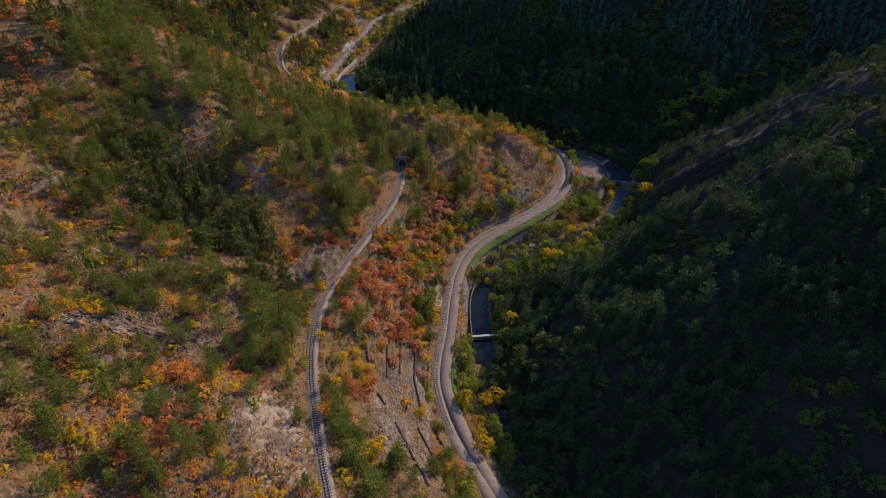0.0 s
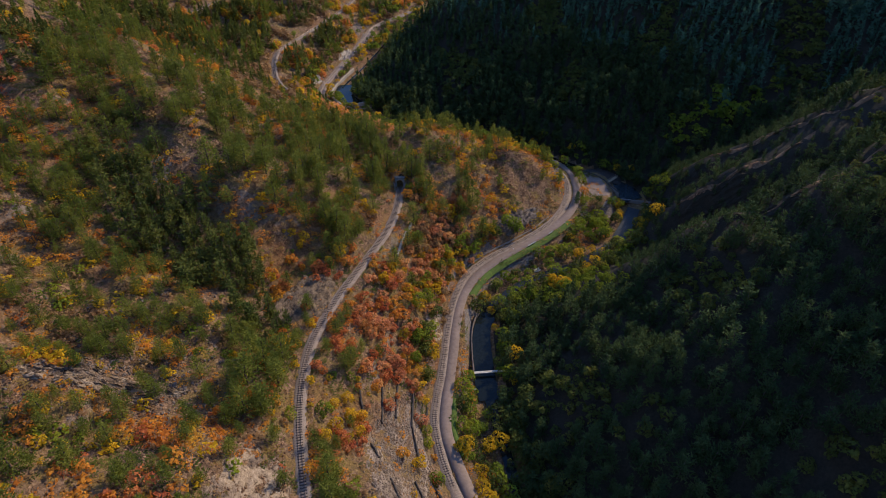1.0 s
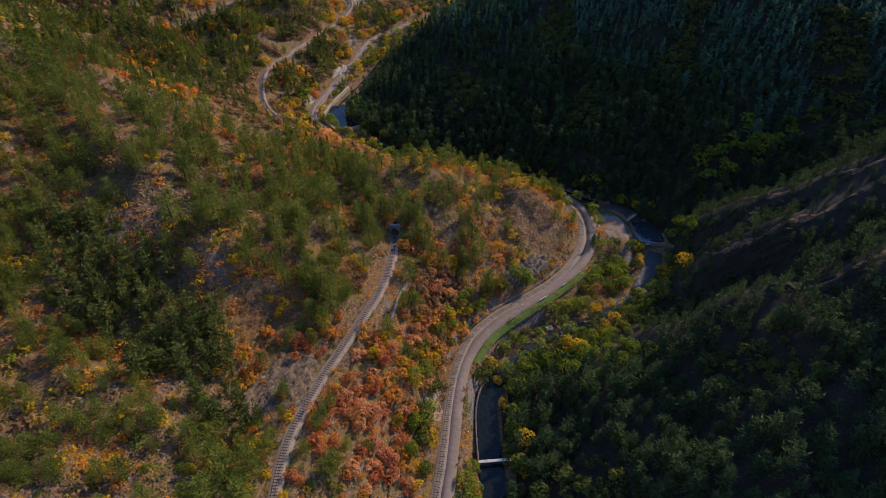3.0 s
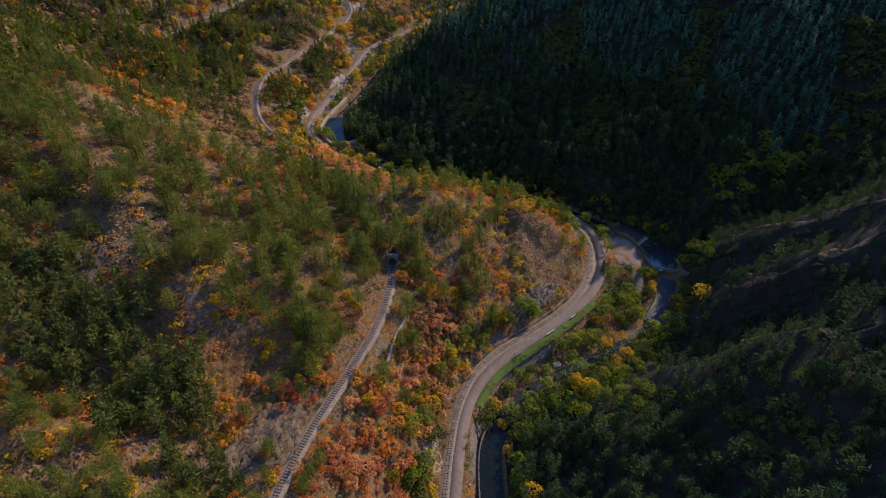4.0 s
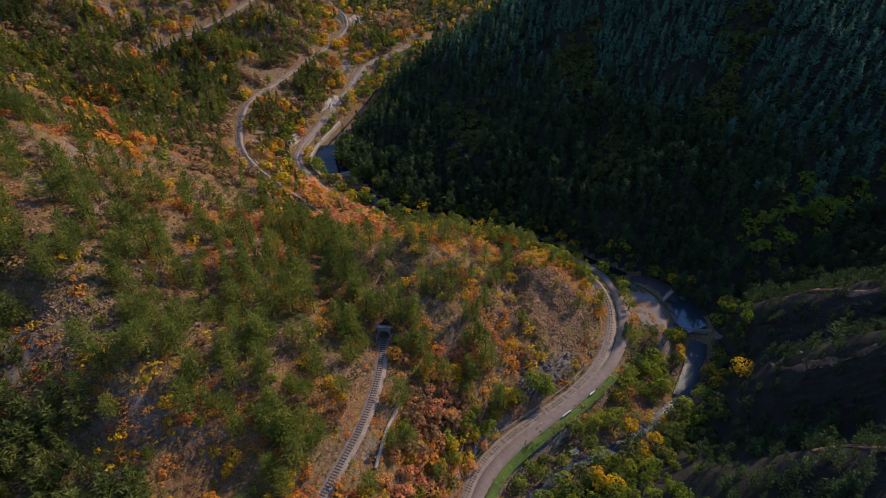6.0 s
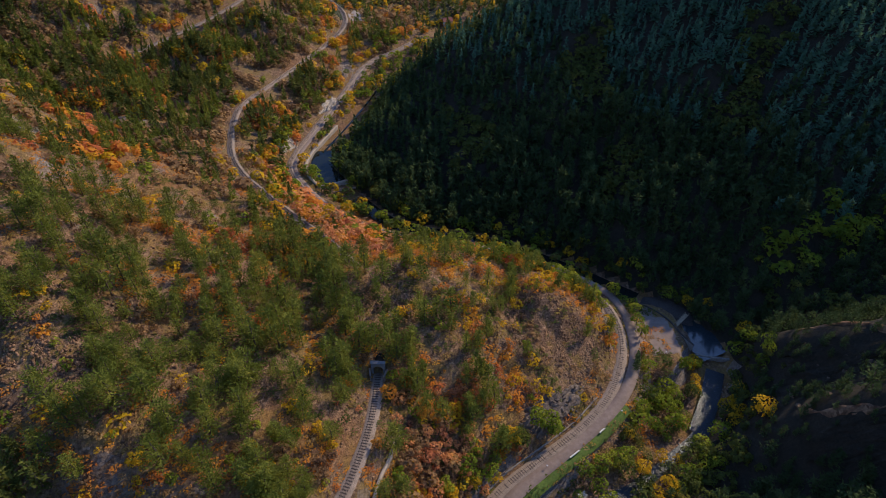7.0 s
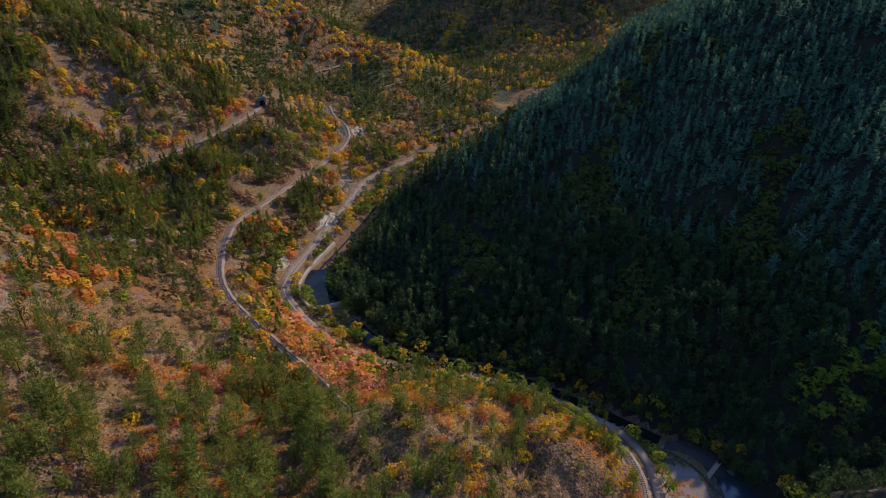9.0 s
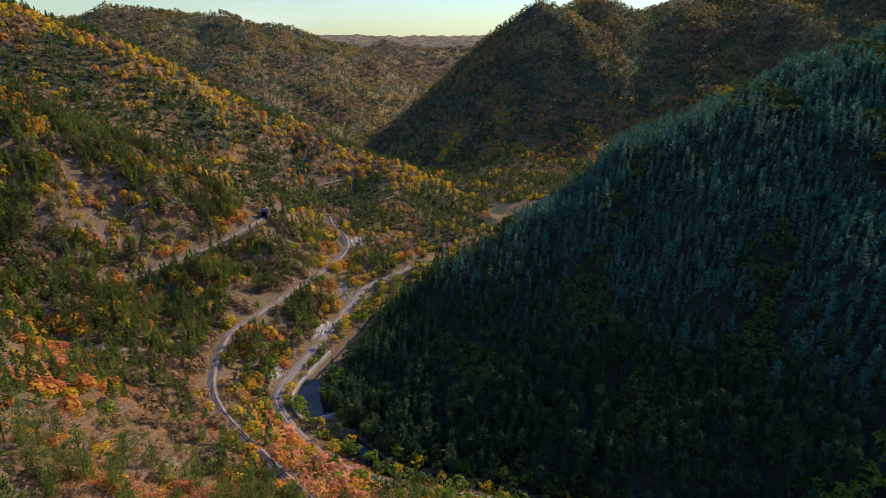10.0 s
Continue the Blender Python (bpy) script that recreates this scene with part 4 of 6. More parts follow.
def survey(p):
    """For places on the plan: distance to a way, distance to the river, and whether on the river's shady side."""
    def near(s):
        d, i = np.empty(len(p)), np.empty(len(p), int)
        for k in range(0, len(p), 20000):
            q = ((p[k:k + 20000, None] - s[None]) ** 2).sum(-1)
            i[k:k + 20000] = q.argmin(1)
            d[k:k + 20000] = np.sqrt(q.min(1))
        return d, i
    dw, _ = near(WAYS)
    dr, i = near(BANKS[:, :2])
    t = np.gradient(BANKS[:, :2], axis=0)[i]
    o = p - BANKS[i, :2]
    return dw, dr, t[:, 0] * o[:, 1] - t[:, 1] * o[:, 0] < 0


def riverside(p):
    """Whether a place lies between the lower railway and the river."""
    s = along(RAIL, 3)[:, :2]
    t = np.gradient(s, axis=0)
    out = np.zeros(len(p), bool)
    for k in range(0, len(p), 20000):
        q = p[k:k + 20000]
        i = ((q[:, None] - s[None]) ** 2).sum(-1).argmin(1)
        o = q - s[i]
        out[k:k + 20000] = (t[i, 0] * o[:, 1] - t[i, 1] * o[:, 0] < 0) & ((o ** 2).sum(1) < 40 ** 2)
    return out


PINES = [pine(820, RS.uniform(.20, .27), RS.uniform(.06, .16), .030) for _ in range(8)]
PINES_MID = [pine(450, RS.uniform(.20, .27), RS.uniform(.06, .14), .040, .75, False) for _ in range(6)]
PINES_FAR = [tuft(84, RS.uniform(.24, .30), .07, True) for _ in range(6)]
DARKS = [pine(92, RS.uniform(.17, .22), .05, .085, .75, False) for _ in range(8)]
DARKS_FAR = [tuft(30, RS.uniform(.18, .23), .10, True) for _ in range(6)]
DARKS_NEAR = [pine(240, RS.uniform(.20, .26), RS.uniform(.04, .1), .058, .75, False) for _ in range(8)]
BUSHES = [broadleaf(210, .5, .0, .066, 8, 3) for _ in range(6)]
SCRUB = [(None, broadleaf(62, .52, -.1, .105, 7)[1]) for _ in range(7)]
LEAFY = [broadleaf(300, .46, .12, .055, 10) for _ in range(5)]
SCRUB_FAR = [tuft(40, .48, .15, False) for _ in range(5)]
SHADED = [(None, broadleaf(90, .46, .05, .09, 6)[1]) for _ in range(3)]
CUSHIONS = [cushion(19, .135) for _ in range(8)]
FAR_PINES = [tuft(20, .26, .15, True) for _ in range(4)]
FAR_BUSHES = [tuft(18, .46, .23, False) for _ in range(4)]
SPECKS = [tuft(9, .27, .22, True) for _ in range(3)]
CLUMPS = [tuft(9, .48, .27, False) for _ in range(3)]

# hollows and strips of the plan that carry more or fewer plants
def hollow(p):
    return np.maximum(inside(p, -74, 153, 48, 15, -38), .8 * inside(p, -47, 132, 9, 10))


def blaze(p):
    """The bank below the tunnel that is thick with smoke bushes."""
    return np.maximum(inside(p, -2, 183, 16, 26, -25), .35 * inside(p, -16, 146, 11, 22, -8))


def carpet(p):
    """Strips of the dry slope that are grown over with low autumn scrub."""
    return np.maximum.reduce([inside(p, -64, 88, 34, 8, -4), inside(p, -80, 114, 36, 9, 4), inside(p, -52, 152, 30, 8, -40), inside(p, -60, 70, 30, 6, 10), inside(p, -80, 240, 30, 9, 50)])


def scree(p):
    """Bare ground: the nose of the spur, the slab by the track, the terraces and patches on the slope."""
    return np.minimum.reduce([np.maximum.reduce([inside(p, 34, 228, 22, 16), inside(p, -38, 79, 12, 16, 60), 1.3 * inside(p, -40.5, 141, 13, 8, 55), inside(p, 30, 207.5, 13, 4.5, 38), inside(p, -3, 151, 3.5, 7, 12), inside(p, -75, 98, 18, 5, 8), inside(p, -134, 333, 10, 8), inside(p, -55, 429, 9, 18), 1.2 * inside(p, -109, 462, 9, 14, 60), 1.4 * inside(p, -11, 100, 12, 32, 8), inside(p, -80, 184, 12, 12),
                              inside(p, -64, 100, 13, 9), inside(p, -140, 330, 16, 10)]), np.ones(len(p))])


def open_slope(p):
    """Grassy, stony slopes behind the spur with few trees."""
    return np.maximum(inside(p, -92, 272, 34, 24, -35), .6 * inside(p, -172, 415, 44, 24, 30))


def pine_cover(p):
    """How closely the pines stand on the sunny side: thick on the spur, in groves elsewhere, few by the terraces."""
    below = inside(p, -12, 150, 16, 75, -4) * (p[:, 1] < 215)
    grove = np.clip(field(p, 38, 1) * 2.2 - .75, 0, 1)
    w = (.10 + .13 * np.clip((-45 - p[:, 0]) / 20, 0, 1) * np.clip((175 - p[:, 1]) / 20, 0, 1) * np.clip(field(p, 18, 19) * 2 - .4, 0, 1) + .42 * grove) * (1 - .85 * below)
    thick = np.maximum.reduce([inside(p, -62, 205, 95, 40, -10), inside(p, -120, 250, 60, 40), inside(p, -25, 218, 50, 26, -8)])
    w = np.maximum(w, (.15 + .27 * np.clip(field(p, 21, 15) * 2 - .4, 0, 1)) * np.minimum(1, 1.5 * thick))
    w = np.maximum(w, .4 * inside(p, -52, 118, 22, 24) * np.clip(field(p, 15, 16) * 2 - .5, 0, 1))
    w = np.maximum(w, (.2 + .8 * np.clip(field(p, 34, 17) * 3.2 - 1.2, 0, 1)) * np.clip((-p[:, 0] - 95) / 40, 0, 1) * np.clip((p[:, 1] - 150) / 40, 0, 1))
    w = np.maximum(w, .8 * np.maximum.reduce([inside(p, -108, 352, 26, 12, 60), inside(p, -76, 405, 10, 30, 15), inside(p, -152, 375, 46, 16, 25), inside(p, -92, 476, 18, 14)]))
    w = np.maximum(w, .8 * np.minimum(1, 2 * inside(p, -107, 159, 34, 20, -33)))
    w = np.maximum(w, .62 * np.minimum(1, 2 * inside(p, -52, 217, 52, 13, 6)))
    w = w * (1 - .8 * np.minimum(1, 2 * open_slope(p)))
    w = w * (1 - .85 * inside(p, -45, 292, 16, 52, 38)) + .6 * hollow(p)
    return w * (1 - .93 * scree(p)) * (1 - .8 * blaze(p))


# sunny side
p, luck = jittered(-330, 75, 55, 480, 3.3, 21)
dw, dr, shady = survey(p)
sunny = ~shady & (dw > np.where((p[:, 1] > 300) | ((p[:, 0] > -34) & (p[:, 1] > 150) & (p[:, 1] < 208)), 5.5, 3.4)) & (dr > 5) & ~riverside(p)
is_pine = sunny & (luck < pine_cover(p))
deep = hollow(p) > .25
P0 = p[is_pine & deep]
P1 = p[is_pine & ~deep]
SPRUCES = [pine(220, RS.uniform(.17, .2), .05, .06) for _ in range(4)]
# the gully's shade is put into these needles' colour
z0, spruce_pairs = height(P0[:, 0], P0[:, 1]), [meshes_of(k, M_SHADE_PINE) for k in SPRUCES]
for k, (x, y) in enumerate(P0[:420]):
    h = RS.uniform(6, 11)
    single("spruce_tree", spruce_pairs[k % 4], x, y, z0[k], h, h * RS.uniform(.85, 1.1), "narrow spruce in the shaded gully, shade put into its needles", "spruce tree", "spruces in the gully")

p, luck = jittered(-330, 75, 55, 480, 2.25, 28)
dw, dr, shady = survey(p)
slope_below = inside(p, -12, 150, 16, 75, -4) * (p[:, 1] < 215)
belt = inside(p, -45, 292, 16, 52, 38)
f2, f3, f4 = field(p, 17, 2), field(p, 60, 3), field(p, 9, 7)
spur = np.maximum(inside(p, -60, 205, 95, 42, -10), inside(p, -120, 250, 60, 40))
bush_want = (1 - .7 * spur) * (.14 + .75 * np.clip(f2 * 2.6 - .95, 0, 1)) * (1 - .8 * hollow(p)) + .34 * slope_below * np.clip(f4 * 2 - .5, 0, 1) + 1.5 * belt
bush_want = bush_want + .3 * carpet(p) + 1.2 * blaze(p)
bush_want *= (1 - .88 * scree(p)) * (1 - .45 * open_slope(p))
SCRUB_WALL = [(-10.9, 188), (-12, 183), (-13.5, 178.4), (-15.2, 169)]
by_wall = nearest(p[:, 0], p[:, 1], straight([(x, y, 0) for x, y in SCRUB_WALL], 1.5))[0] < 2.4
is_bush = ~by_wall & ~shady & (dw > np.where(p[:, 1] > 300, 3.0, 2.0)) & (dr > 5) & (luck < bush_want) & ~riverside(p)
P2 = p[is_bush]
wide_here = 1 + .3 * slope_below[is_bush] + .45 * blaze(P2) + .3 * belt[is_bush]
pinkish = ((blaze(P2) > .1) & ((luck[is_bush] * 517.3) % 1 < .45)) | ((slope_below[is_bush] > .15) & ((luck[is_bush] * 517.3) % 1 < .3)) | ((belt[is_bush] > .1) & ((luck[is_bush] * 517.3) % 1 < .55))
tone = .08 * blaze(P2) - .35 * spur[is_bush] + .18 + .64 * ((luck[is_bush] * 931.7) % 1) + 1.3 * (f3[is_bush] - .5) + .8 * (field(P2, 19, 44) - .5) + .2 * slope_below[is_bush] + .2 * belt[is_bush] - (.36 - .3 * belt[is_bush]) * np.clip((P2[:, 1] - 262) / 30, 0, 1)

# trees on the river's banks
pb, lb = jittered(-80, 110, 60, 470, 3.2, 33)
dwb, drb, shb = survey(pb)
bank = (drb > np.where(pb[:, 1] < 129, .7, np.where((pb[:, 1] > 163) & (pb[:, 1] < 205), 1.7, 4.4))) & (dwb > np.where(pb[:, 1] > 300, 2.6, 3.4)) & (((~shb) & (drb < 22)) | (shb & (drb < 11))) & (lb < .7) & (inside(pb, 67, 240, 12, 13) == 0) & (inside(pb, 13.5, 132, 6, 7) == 0) & ~((dwb < 5.2) & (pb[:, 1] > 132) & (pb[:, 1] < 214) & riverside(pb))
back = (~shb) & (inside(pb, -45, 292, 18, 54, 38) < .1) & (dwb > 2.6) & (dwb < 14) & (pb[:, 1] > 258) & (pb[:, 0] > -45) & (pb[:, 0] < 52) & (lb < .8)
P3 = pb[bank | back]
# only alders on this bank: their dull leaf colour stands in for its shadow
dull = shb[bank | back] & (P3[:, 1] < 128)

near_pine = (P1[:, 0] > -112) & (P1[:, 0] < 48) & (P1[:, 1] > 80) & (P1[:, 1] < 240)
order = np.where(near_pine)[0][:300]
tree_pairs = [meshes_of(k, M_PINE) for k in PINES]
zs = height(P1[:, 0], P1[:, 1])
tall = RS.uniform(4.2, 7.6, len(P1)) * (1 + .35 * np.clip((P1[:, 1] - 235) / 30, 0, 1) + .3 * np.clip((P1[:, 1] - 320) / 30, 0, 1)) * (1 + .45 * np.minimum(1, 2 * inside(P1, -55, 210, 110, 55, -10)))
for i in order:
    single("pine_tree", tree_pairs[RS.randint(len(tree_pairs))], P1[i, 0], P1[i, 1], zs[i], tall[i], tall[i] * RS.uniform(1.05, 1.4),
           "dark green pine with a gappy rounded crown on the stony slope", "pine tree", "pines on the slope")
keep = np.ones(len(P1), bool)
keep[order] = False
# dusky groves take the needles that carry shade in their colour
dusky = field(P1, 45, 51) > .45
far_off = (P1[:, 1] > 265) | (P1[:, 0] < -130)
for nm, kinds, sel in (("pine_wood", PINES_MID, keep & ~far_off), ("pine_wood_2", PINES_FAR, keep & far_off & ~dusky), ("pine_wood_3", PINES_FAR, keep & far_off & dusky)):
    planted(nm, kinds, P1[sel], tall[sel], tall[sel] * RS.uniform(.85, 1.2, sel.sum()), [M_SHADE_PINE if nm == "pine_wood_3" else M_PINE, M_BARK], "scattered dark green pines on dry hillsides", "pine wood")

names = (("red_bush", M_RED, .1, "deep red smoke bush in autumn leaf"), ("orange_bush", M_ORANGE, .43, "rusty orange bush in autumn leaf"),
         ("yellow_bush", M_YELLOW, .7, "golden yellow bush in autumn leaf"), ("green_bush", M_GREEN, .82, "yellow-green bush on the slope"), ("withered_bush", M_BROWN, 9, "withered brown bush on the slope"))
lo = -9.0
zb = height(P2[:, 0], P2[:, 1])
high2 = (RS.uniform(.8, 1.75, len(P2)) ** 2 + .3) * wide_here * (1 + .35 * np.clip((P2[:, 1] - 235) / 30, 0, 1))
sorts = [("salmon_bush", M_SALMON, pinkish, "salmon-pink smoke bush below the upper track")]
for nm, mat, hi, lab in names:
    sorts.append((nm, mat, ~pinkish & (1 - tone >= lo) & (1 - tone < hi), lab))
    lo = hi
for nm, mat, sel, lab in sorts:
    sel = np.where(sel)[0]
    pairs = [meshes_of(k, mat) for k in BUSHES]
    size = high2[sel]
    close = (P2[sel, 0] > -60) & (P2[sel, 1] > 95) & (P2[sel, 1] < 215)
    some = np.where(close)[0][:150 if nm == "salmon_bush" else 90]
    for j in some:
        single(nm, pairs[RS.randint(len(pairs))], P2[sel[j], 0], P2[sel[j], 1], zb[sel[j]], size[j], size[j] * RS.uniform(1.0, 1.35), lab, "bush", "autumn bushes")
    left = np.ones(len(sel), bool)
    left[some] = False
    planted_near_far(nm.replace("bush", "scrub"), SCRUB, SCRUB_FAR, P2[sel[left]], size[left], size[left] * RS.uniform(1.05, 1.6, left.sum()), [mat], lab.replace("bush", "scrub"), "scrub")

# low cover between the bushes
p, luck = jittered(-150, 70, 55, 330, 1.5, 41)
dw, dr, shady = survey(p)
cover = (.44 + .7 * np.clip(field(p, 14, 42) * 2.4 - .8, 0, 1)) * (1 - .9 * scree(p)) * (1 - .2 * np.clip(pine_cover(p), 0, 1)) + .7 * carpet(p) + .3 * inside(p, 34, 228, 24, 18) * np.clip(field(p, 11, 61) * 2.4 - .7, 0, 1)
ok = ~shady & (dw > 1.8) & (dr > 4.5) & (luck < cover)
p, luck = p[ok], (luck[ok] * 777.7) % 1
q = field(p, 26, 43) + .5 * (luck - .5) - .3 * carpet(p)
for nm, mat, lo, hi, lab in (("low_orange_scrub", M_ORANGE, -9, .29, "low rusty orange scrub on stony ground"), ("low_dry_scrub", M_BROWN, .29, .52, "low withered brown scrub on stony ground"),
                             ("low_golden_scrub", M_OCHRE, .52, .68, "low golden scrub and dry grass"), ("low_green_scrub", M_OLIVE, .68, 9, "low olive scrub on stony ground")):
    sel = (q >= lo) & (q < hi)
    planted(nm, CUSHIONS, p[sel], RS.uniform(.25, .8, sel.sum()), RS.uniform(1.3, 3.2, sel.sum()), [mat], lab, "scrub")

z3 = height(P3[:, 0], P3[:, 1])
h3 = RS.uniform(3.0, 6.6, len(P3))
for nm, mat, mod, lab in (("green_tree", M_GREEN, (0, 1, 5), "green riverside tree turning yellow"), ("yellow_tree", M_YELLOW, (3,), "yellow riverside tree in autumn leaf"),
                          ("alder_tree", M_OLIVE, (2, 4), "dull olive alder on the river bank")):
    sel = np.where(np.where(dull, nm == "alder_tree", np.isin((np.arange(len(P3)) * 5) % 6, mod)))[0]
    first = sel[(P3[sel, 1] > 90) & (P3[sel, 1] < 262)][:180]
    pairs = [meshes_of(k, mat) for k in LEAFY]
    for n, i in enumerate(first):
        single(nm, pairs[n % 5], P3[i, 0], P3[i, 1], z3[i], h3[i], h3[i] * RS.uniform(.9, 1.25), lab, "tree", "riverside trees")
    sel = np.setdiff1d(sel, first)
    planted(nm.replace("tree", "thicket"), SHADED, P3[sel], h3[sel], h3[sel] * 1.1, [mat, M_BARK], lab.replace("tree", "trees").replace("alder", "alders"), "thicket")

# shady side
p, luck = jittered(-60, 330, 30, 520, 3.2, 22)
dw, dr, shady = survey(p)
ok = shady & (dr > np.where(p[:, 1] < 128, 2.6, 5.5)) & (luck < .93) & (p[:, 1] < 424 + .33 * p[:, 0]) & (p[:, 0] < 75 + .62 * p[:, 1])
P4 = p[ok]
crests = np.vstack([straight(r, 3) for r in (SPUR_A, SPUR_B, SPUR_C)])
h4 = RS.uniform(2.15, 3.05, len(P4)) ** 2 * (1 - .4 * (nearest(P4[:, 0], P4[:, 1], crests)[0] < 6)) * (1 - .4 * np.minimum(1, 2 * bare_spurs(P4))) * (1 + .3 * np.clip((P4[:, 1] - 240) / 60, 0, 1))
glade = inside(P4, 50, 176, 21, 17, 20) > RS.uniform(0, .9, len(P4))
turning = (inside(P4, 128, 263, 34, 11, 8) > RS.uniform(0, 1.3, len(P4))) & ~glade
leafy = (field(P4, 45, 9) + RS.uniform(-.15, .15, len(P4)) > .82) & ~glade & ~turning
planted("bank_wood", LEAFY, P4[glade], h4[glade] * .62, h4[glade] * .7, [M_GREEN, M_BARK], "green and yellow broadleaf wood on the far bank", "wood")
planted("turning_wood", SHADED, P4[turning], h4[turning] * .75, h4[turning] * .85, [M_GREEN, M_BARK], "yellow-green broadleaf trees in the shade of the hill", "wood")
needle = ~leafy & ~glade & ~turning
fore = needle & (P4[:, 1] < 255) & (P4[:, 0] < 55 + .4 * P4[:, 1])
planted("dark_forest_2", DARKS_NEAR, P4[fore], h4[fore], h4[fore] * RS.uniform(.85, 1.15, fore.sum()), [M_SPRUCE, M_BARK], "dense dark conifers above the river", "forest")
needle &= ~fore
# upper trees carry painted haze, lower ones keep the dark needles
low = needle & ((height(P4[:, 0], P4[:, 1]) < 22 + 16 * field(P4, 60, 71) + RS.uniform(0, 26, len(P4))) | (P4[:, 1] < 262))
for nm, sel, mat, lab in (("dark_forest", low, M_SPRUCE, "dense dark conifers on the shaded lower slope"), ("blue_forest", needle & ~low, M_HAZE_NEEDLES, "dense conifers high on the shaded slope, haze put in as blue-green")):
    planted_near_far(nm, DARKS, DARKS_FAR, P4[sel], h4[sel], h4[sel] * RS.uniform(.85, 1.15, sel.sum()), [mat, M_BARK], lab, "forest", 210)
planted("shaded_broadleaf_wood", SHADED, P4[leafy], h4[leafy] * .6, h4[leafy] * .7, [M_OLIVE, M_BARK], "dull green broadleaf trees among shaded conifers", "wood")

# farther hills
p, luck = jittered(-560, 330, 480, 840, 5.0, 23)
dw, dr, shady = survey(p)
crest = nearest(p[:, 0], p[:, 1], straight([(13, 655, 0), (-6, 650, 0), (-50, 640, 0), (-116, 630, 0), (-182, 610, 0), (-234, 590, 0), (-277, 575, 0), (-312, 560, 0), (-420, 540, 0)], 8))[0]
f, g = field(p, 60, 4), field(p, 40, 12)
ok = (dw > 5) & (dr > 6) & (inside(p, -62.5, 497, 6, 14) == 0) & ~((p[:, 0] > 30) & (p[:, 1] > 424 + .33 * p[:, 0]) & (p[:, 1] < 620))
flank = np.clip((crest - 10) / 12, 0, 1) * np.clip((130 - crest) / 60, 0, 1)
con = ok & (luck < (.14 + .5 * np.clip(f * 1.8 - .5, 0, 1)) * np.clip(crest / 25, .25, 1) + .85 * flank * np.clip(g * 2 - .3, 0, 1))
P5, P6 = p[con], p[ok & ~con & (luck < .94)]
h5 = RS.uniform(6, 10.5, len(P5))
planted("far_pine_wood", FAR_PINES, P5, h5, h5 * RS.uniform(.8, 1.05, len(P5)), [M_SHADE_PINE], "pine woods on the far hillsides", "wood")
q = field(P6, 50, 13) + RS.uniform(-.4, .4, len(P6)) - .25 * (crest[ok & ~con & (luck < .94)] < 30)
for nm, sel, mat, lab in (("far_yellow_scrub", q < .3, M_YELLOW, "golden autumn scrub along the far ridge"), ("far_orange_scrub", (q >= .3) & (q < .52), M_ORANGE, "rusty autumn scrub on the far hillsides"),
                          ("far_ochre_scrub", (q >= .52) & (q < .7), M_OCHRE, "ochre autumn scrub on the far hillsides"), ("far_brown_scrub", q >= .7, M_BROWN, "brown withered scrub on the far hillsides")):
    planted(nm, FAR_BUSHES, P6[sel], RS.uniform(2.2, 5.0, sel.sum()), RS.uniform(3.6, 6.8, sel.sum()), [mat], lab, "scrub")


def distant_wood(p, luck, lo, hi, suffix):
    f, g = field(p, 130, 6), field(p, 90, 8)
    con = luck < .25 + .6 * np.clip(f * 2 - .5, 0, 1)
    gold = ~con & (g > .52)
    for nm, kinds, sel, mat, lab in (("distant_pine_wood", SPECKS, con, M_SHADE_PINE, "pine woods on distant mountains"), ("distant_golden_wood", CLUMPS, gold, M_OCHRE, "golden broadleaf woods on distant mountains"),
                                     ("distant_rusty_wood", CLUMPS, ~con & ~gold, M_RUSTY, "rusty broadleaf woods on distant mountains")):
        h = RS.uniform(lo, hi, sel.sum())
        planted(nm + suffix, kinds, p[sel], h, h * RS.uniform(.8, 1.1, sel.sum()) * (1.0 if kinds is SPECKS else 1.15), [mat], lab, "wood")


p, luck = jittered(-120, 620, 840, 1030, 5.0, 24)
distant_wood(p, luck, 4.5, 8, "")
p, luck = jittered(-1150, 950, 840, 1460, 8.2, 26)
keep = ~((p[:, 0] > -120) & (p[:, 1] < 1030)) & ~((p[:, 0] > 200) & (p[:, 1] > 1030))
distant_wood(p[keep], luck[keep], 6, 10, "_2")
p, luck = jittered(-1100, 200, 1460, 2620, 24, 25)
planted("mountain_wood", CLUMPS, p, RS.uniform(8, 14, len(p)), RS.uniform(18, 28, len(p)), [M_RUSTY], "brown woods on the farthest ridges", "wood")

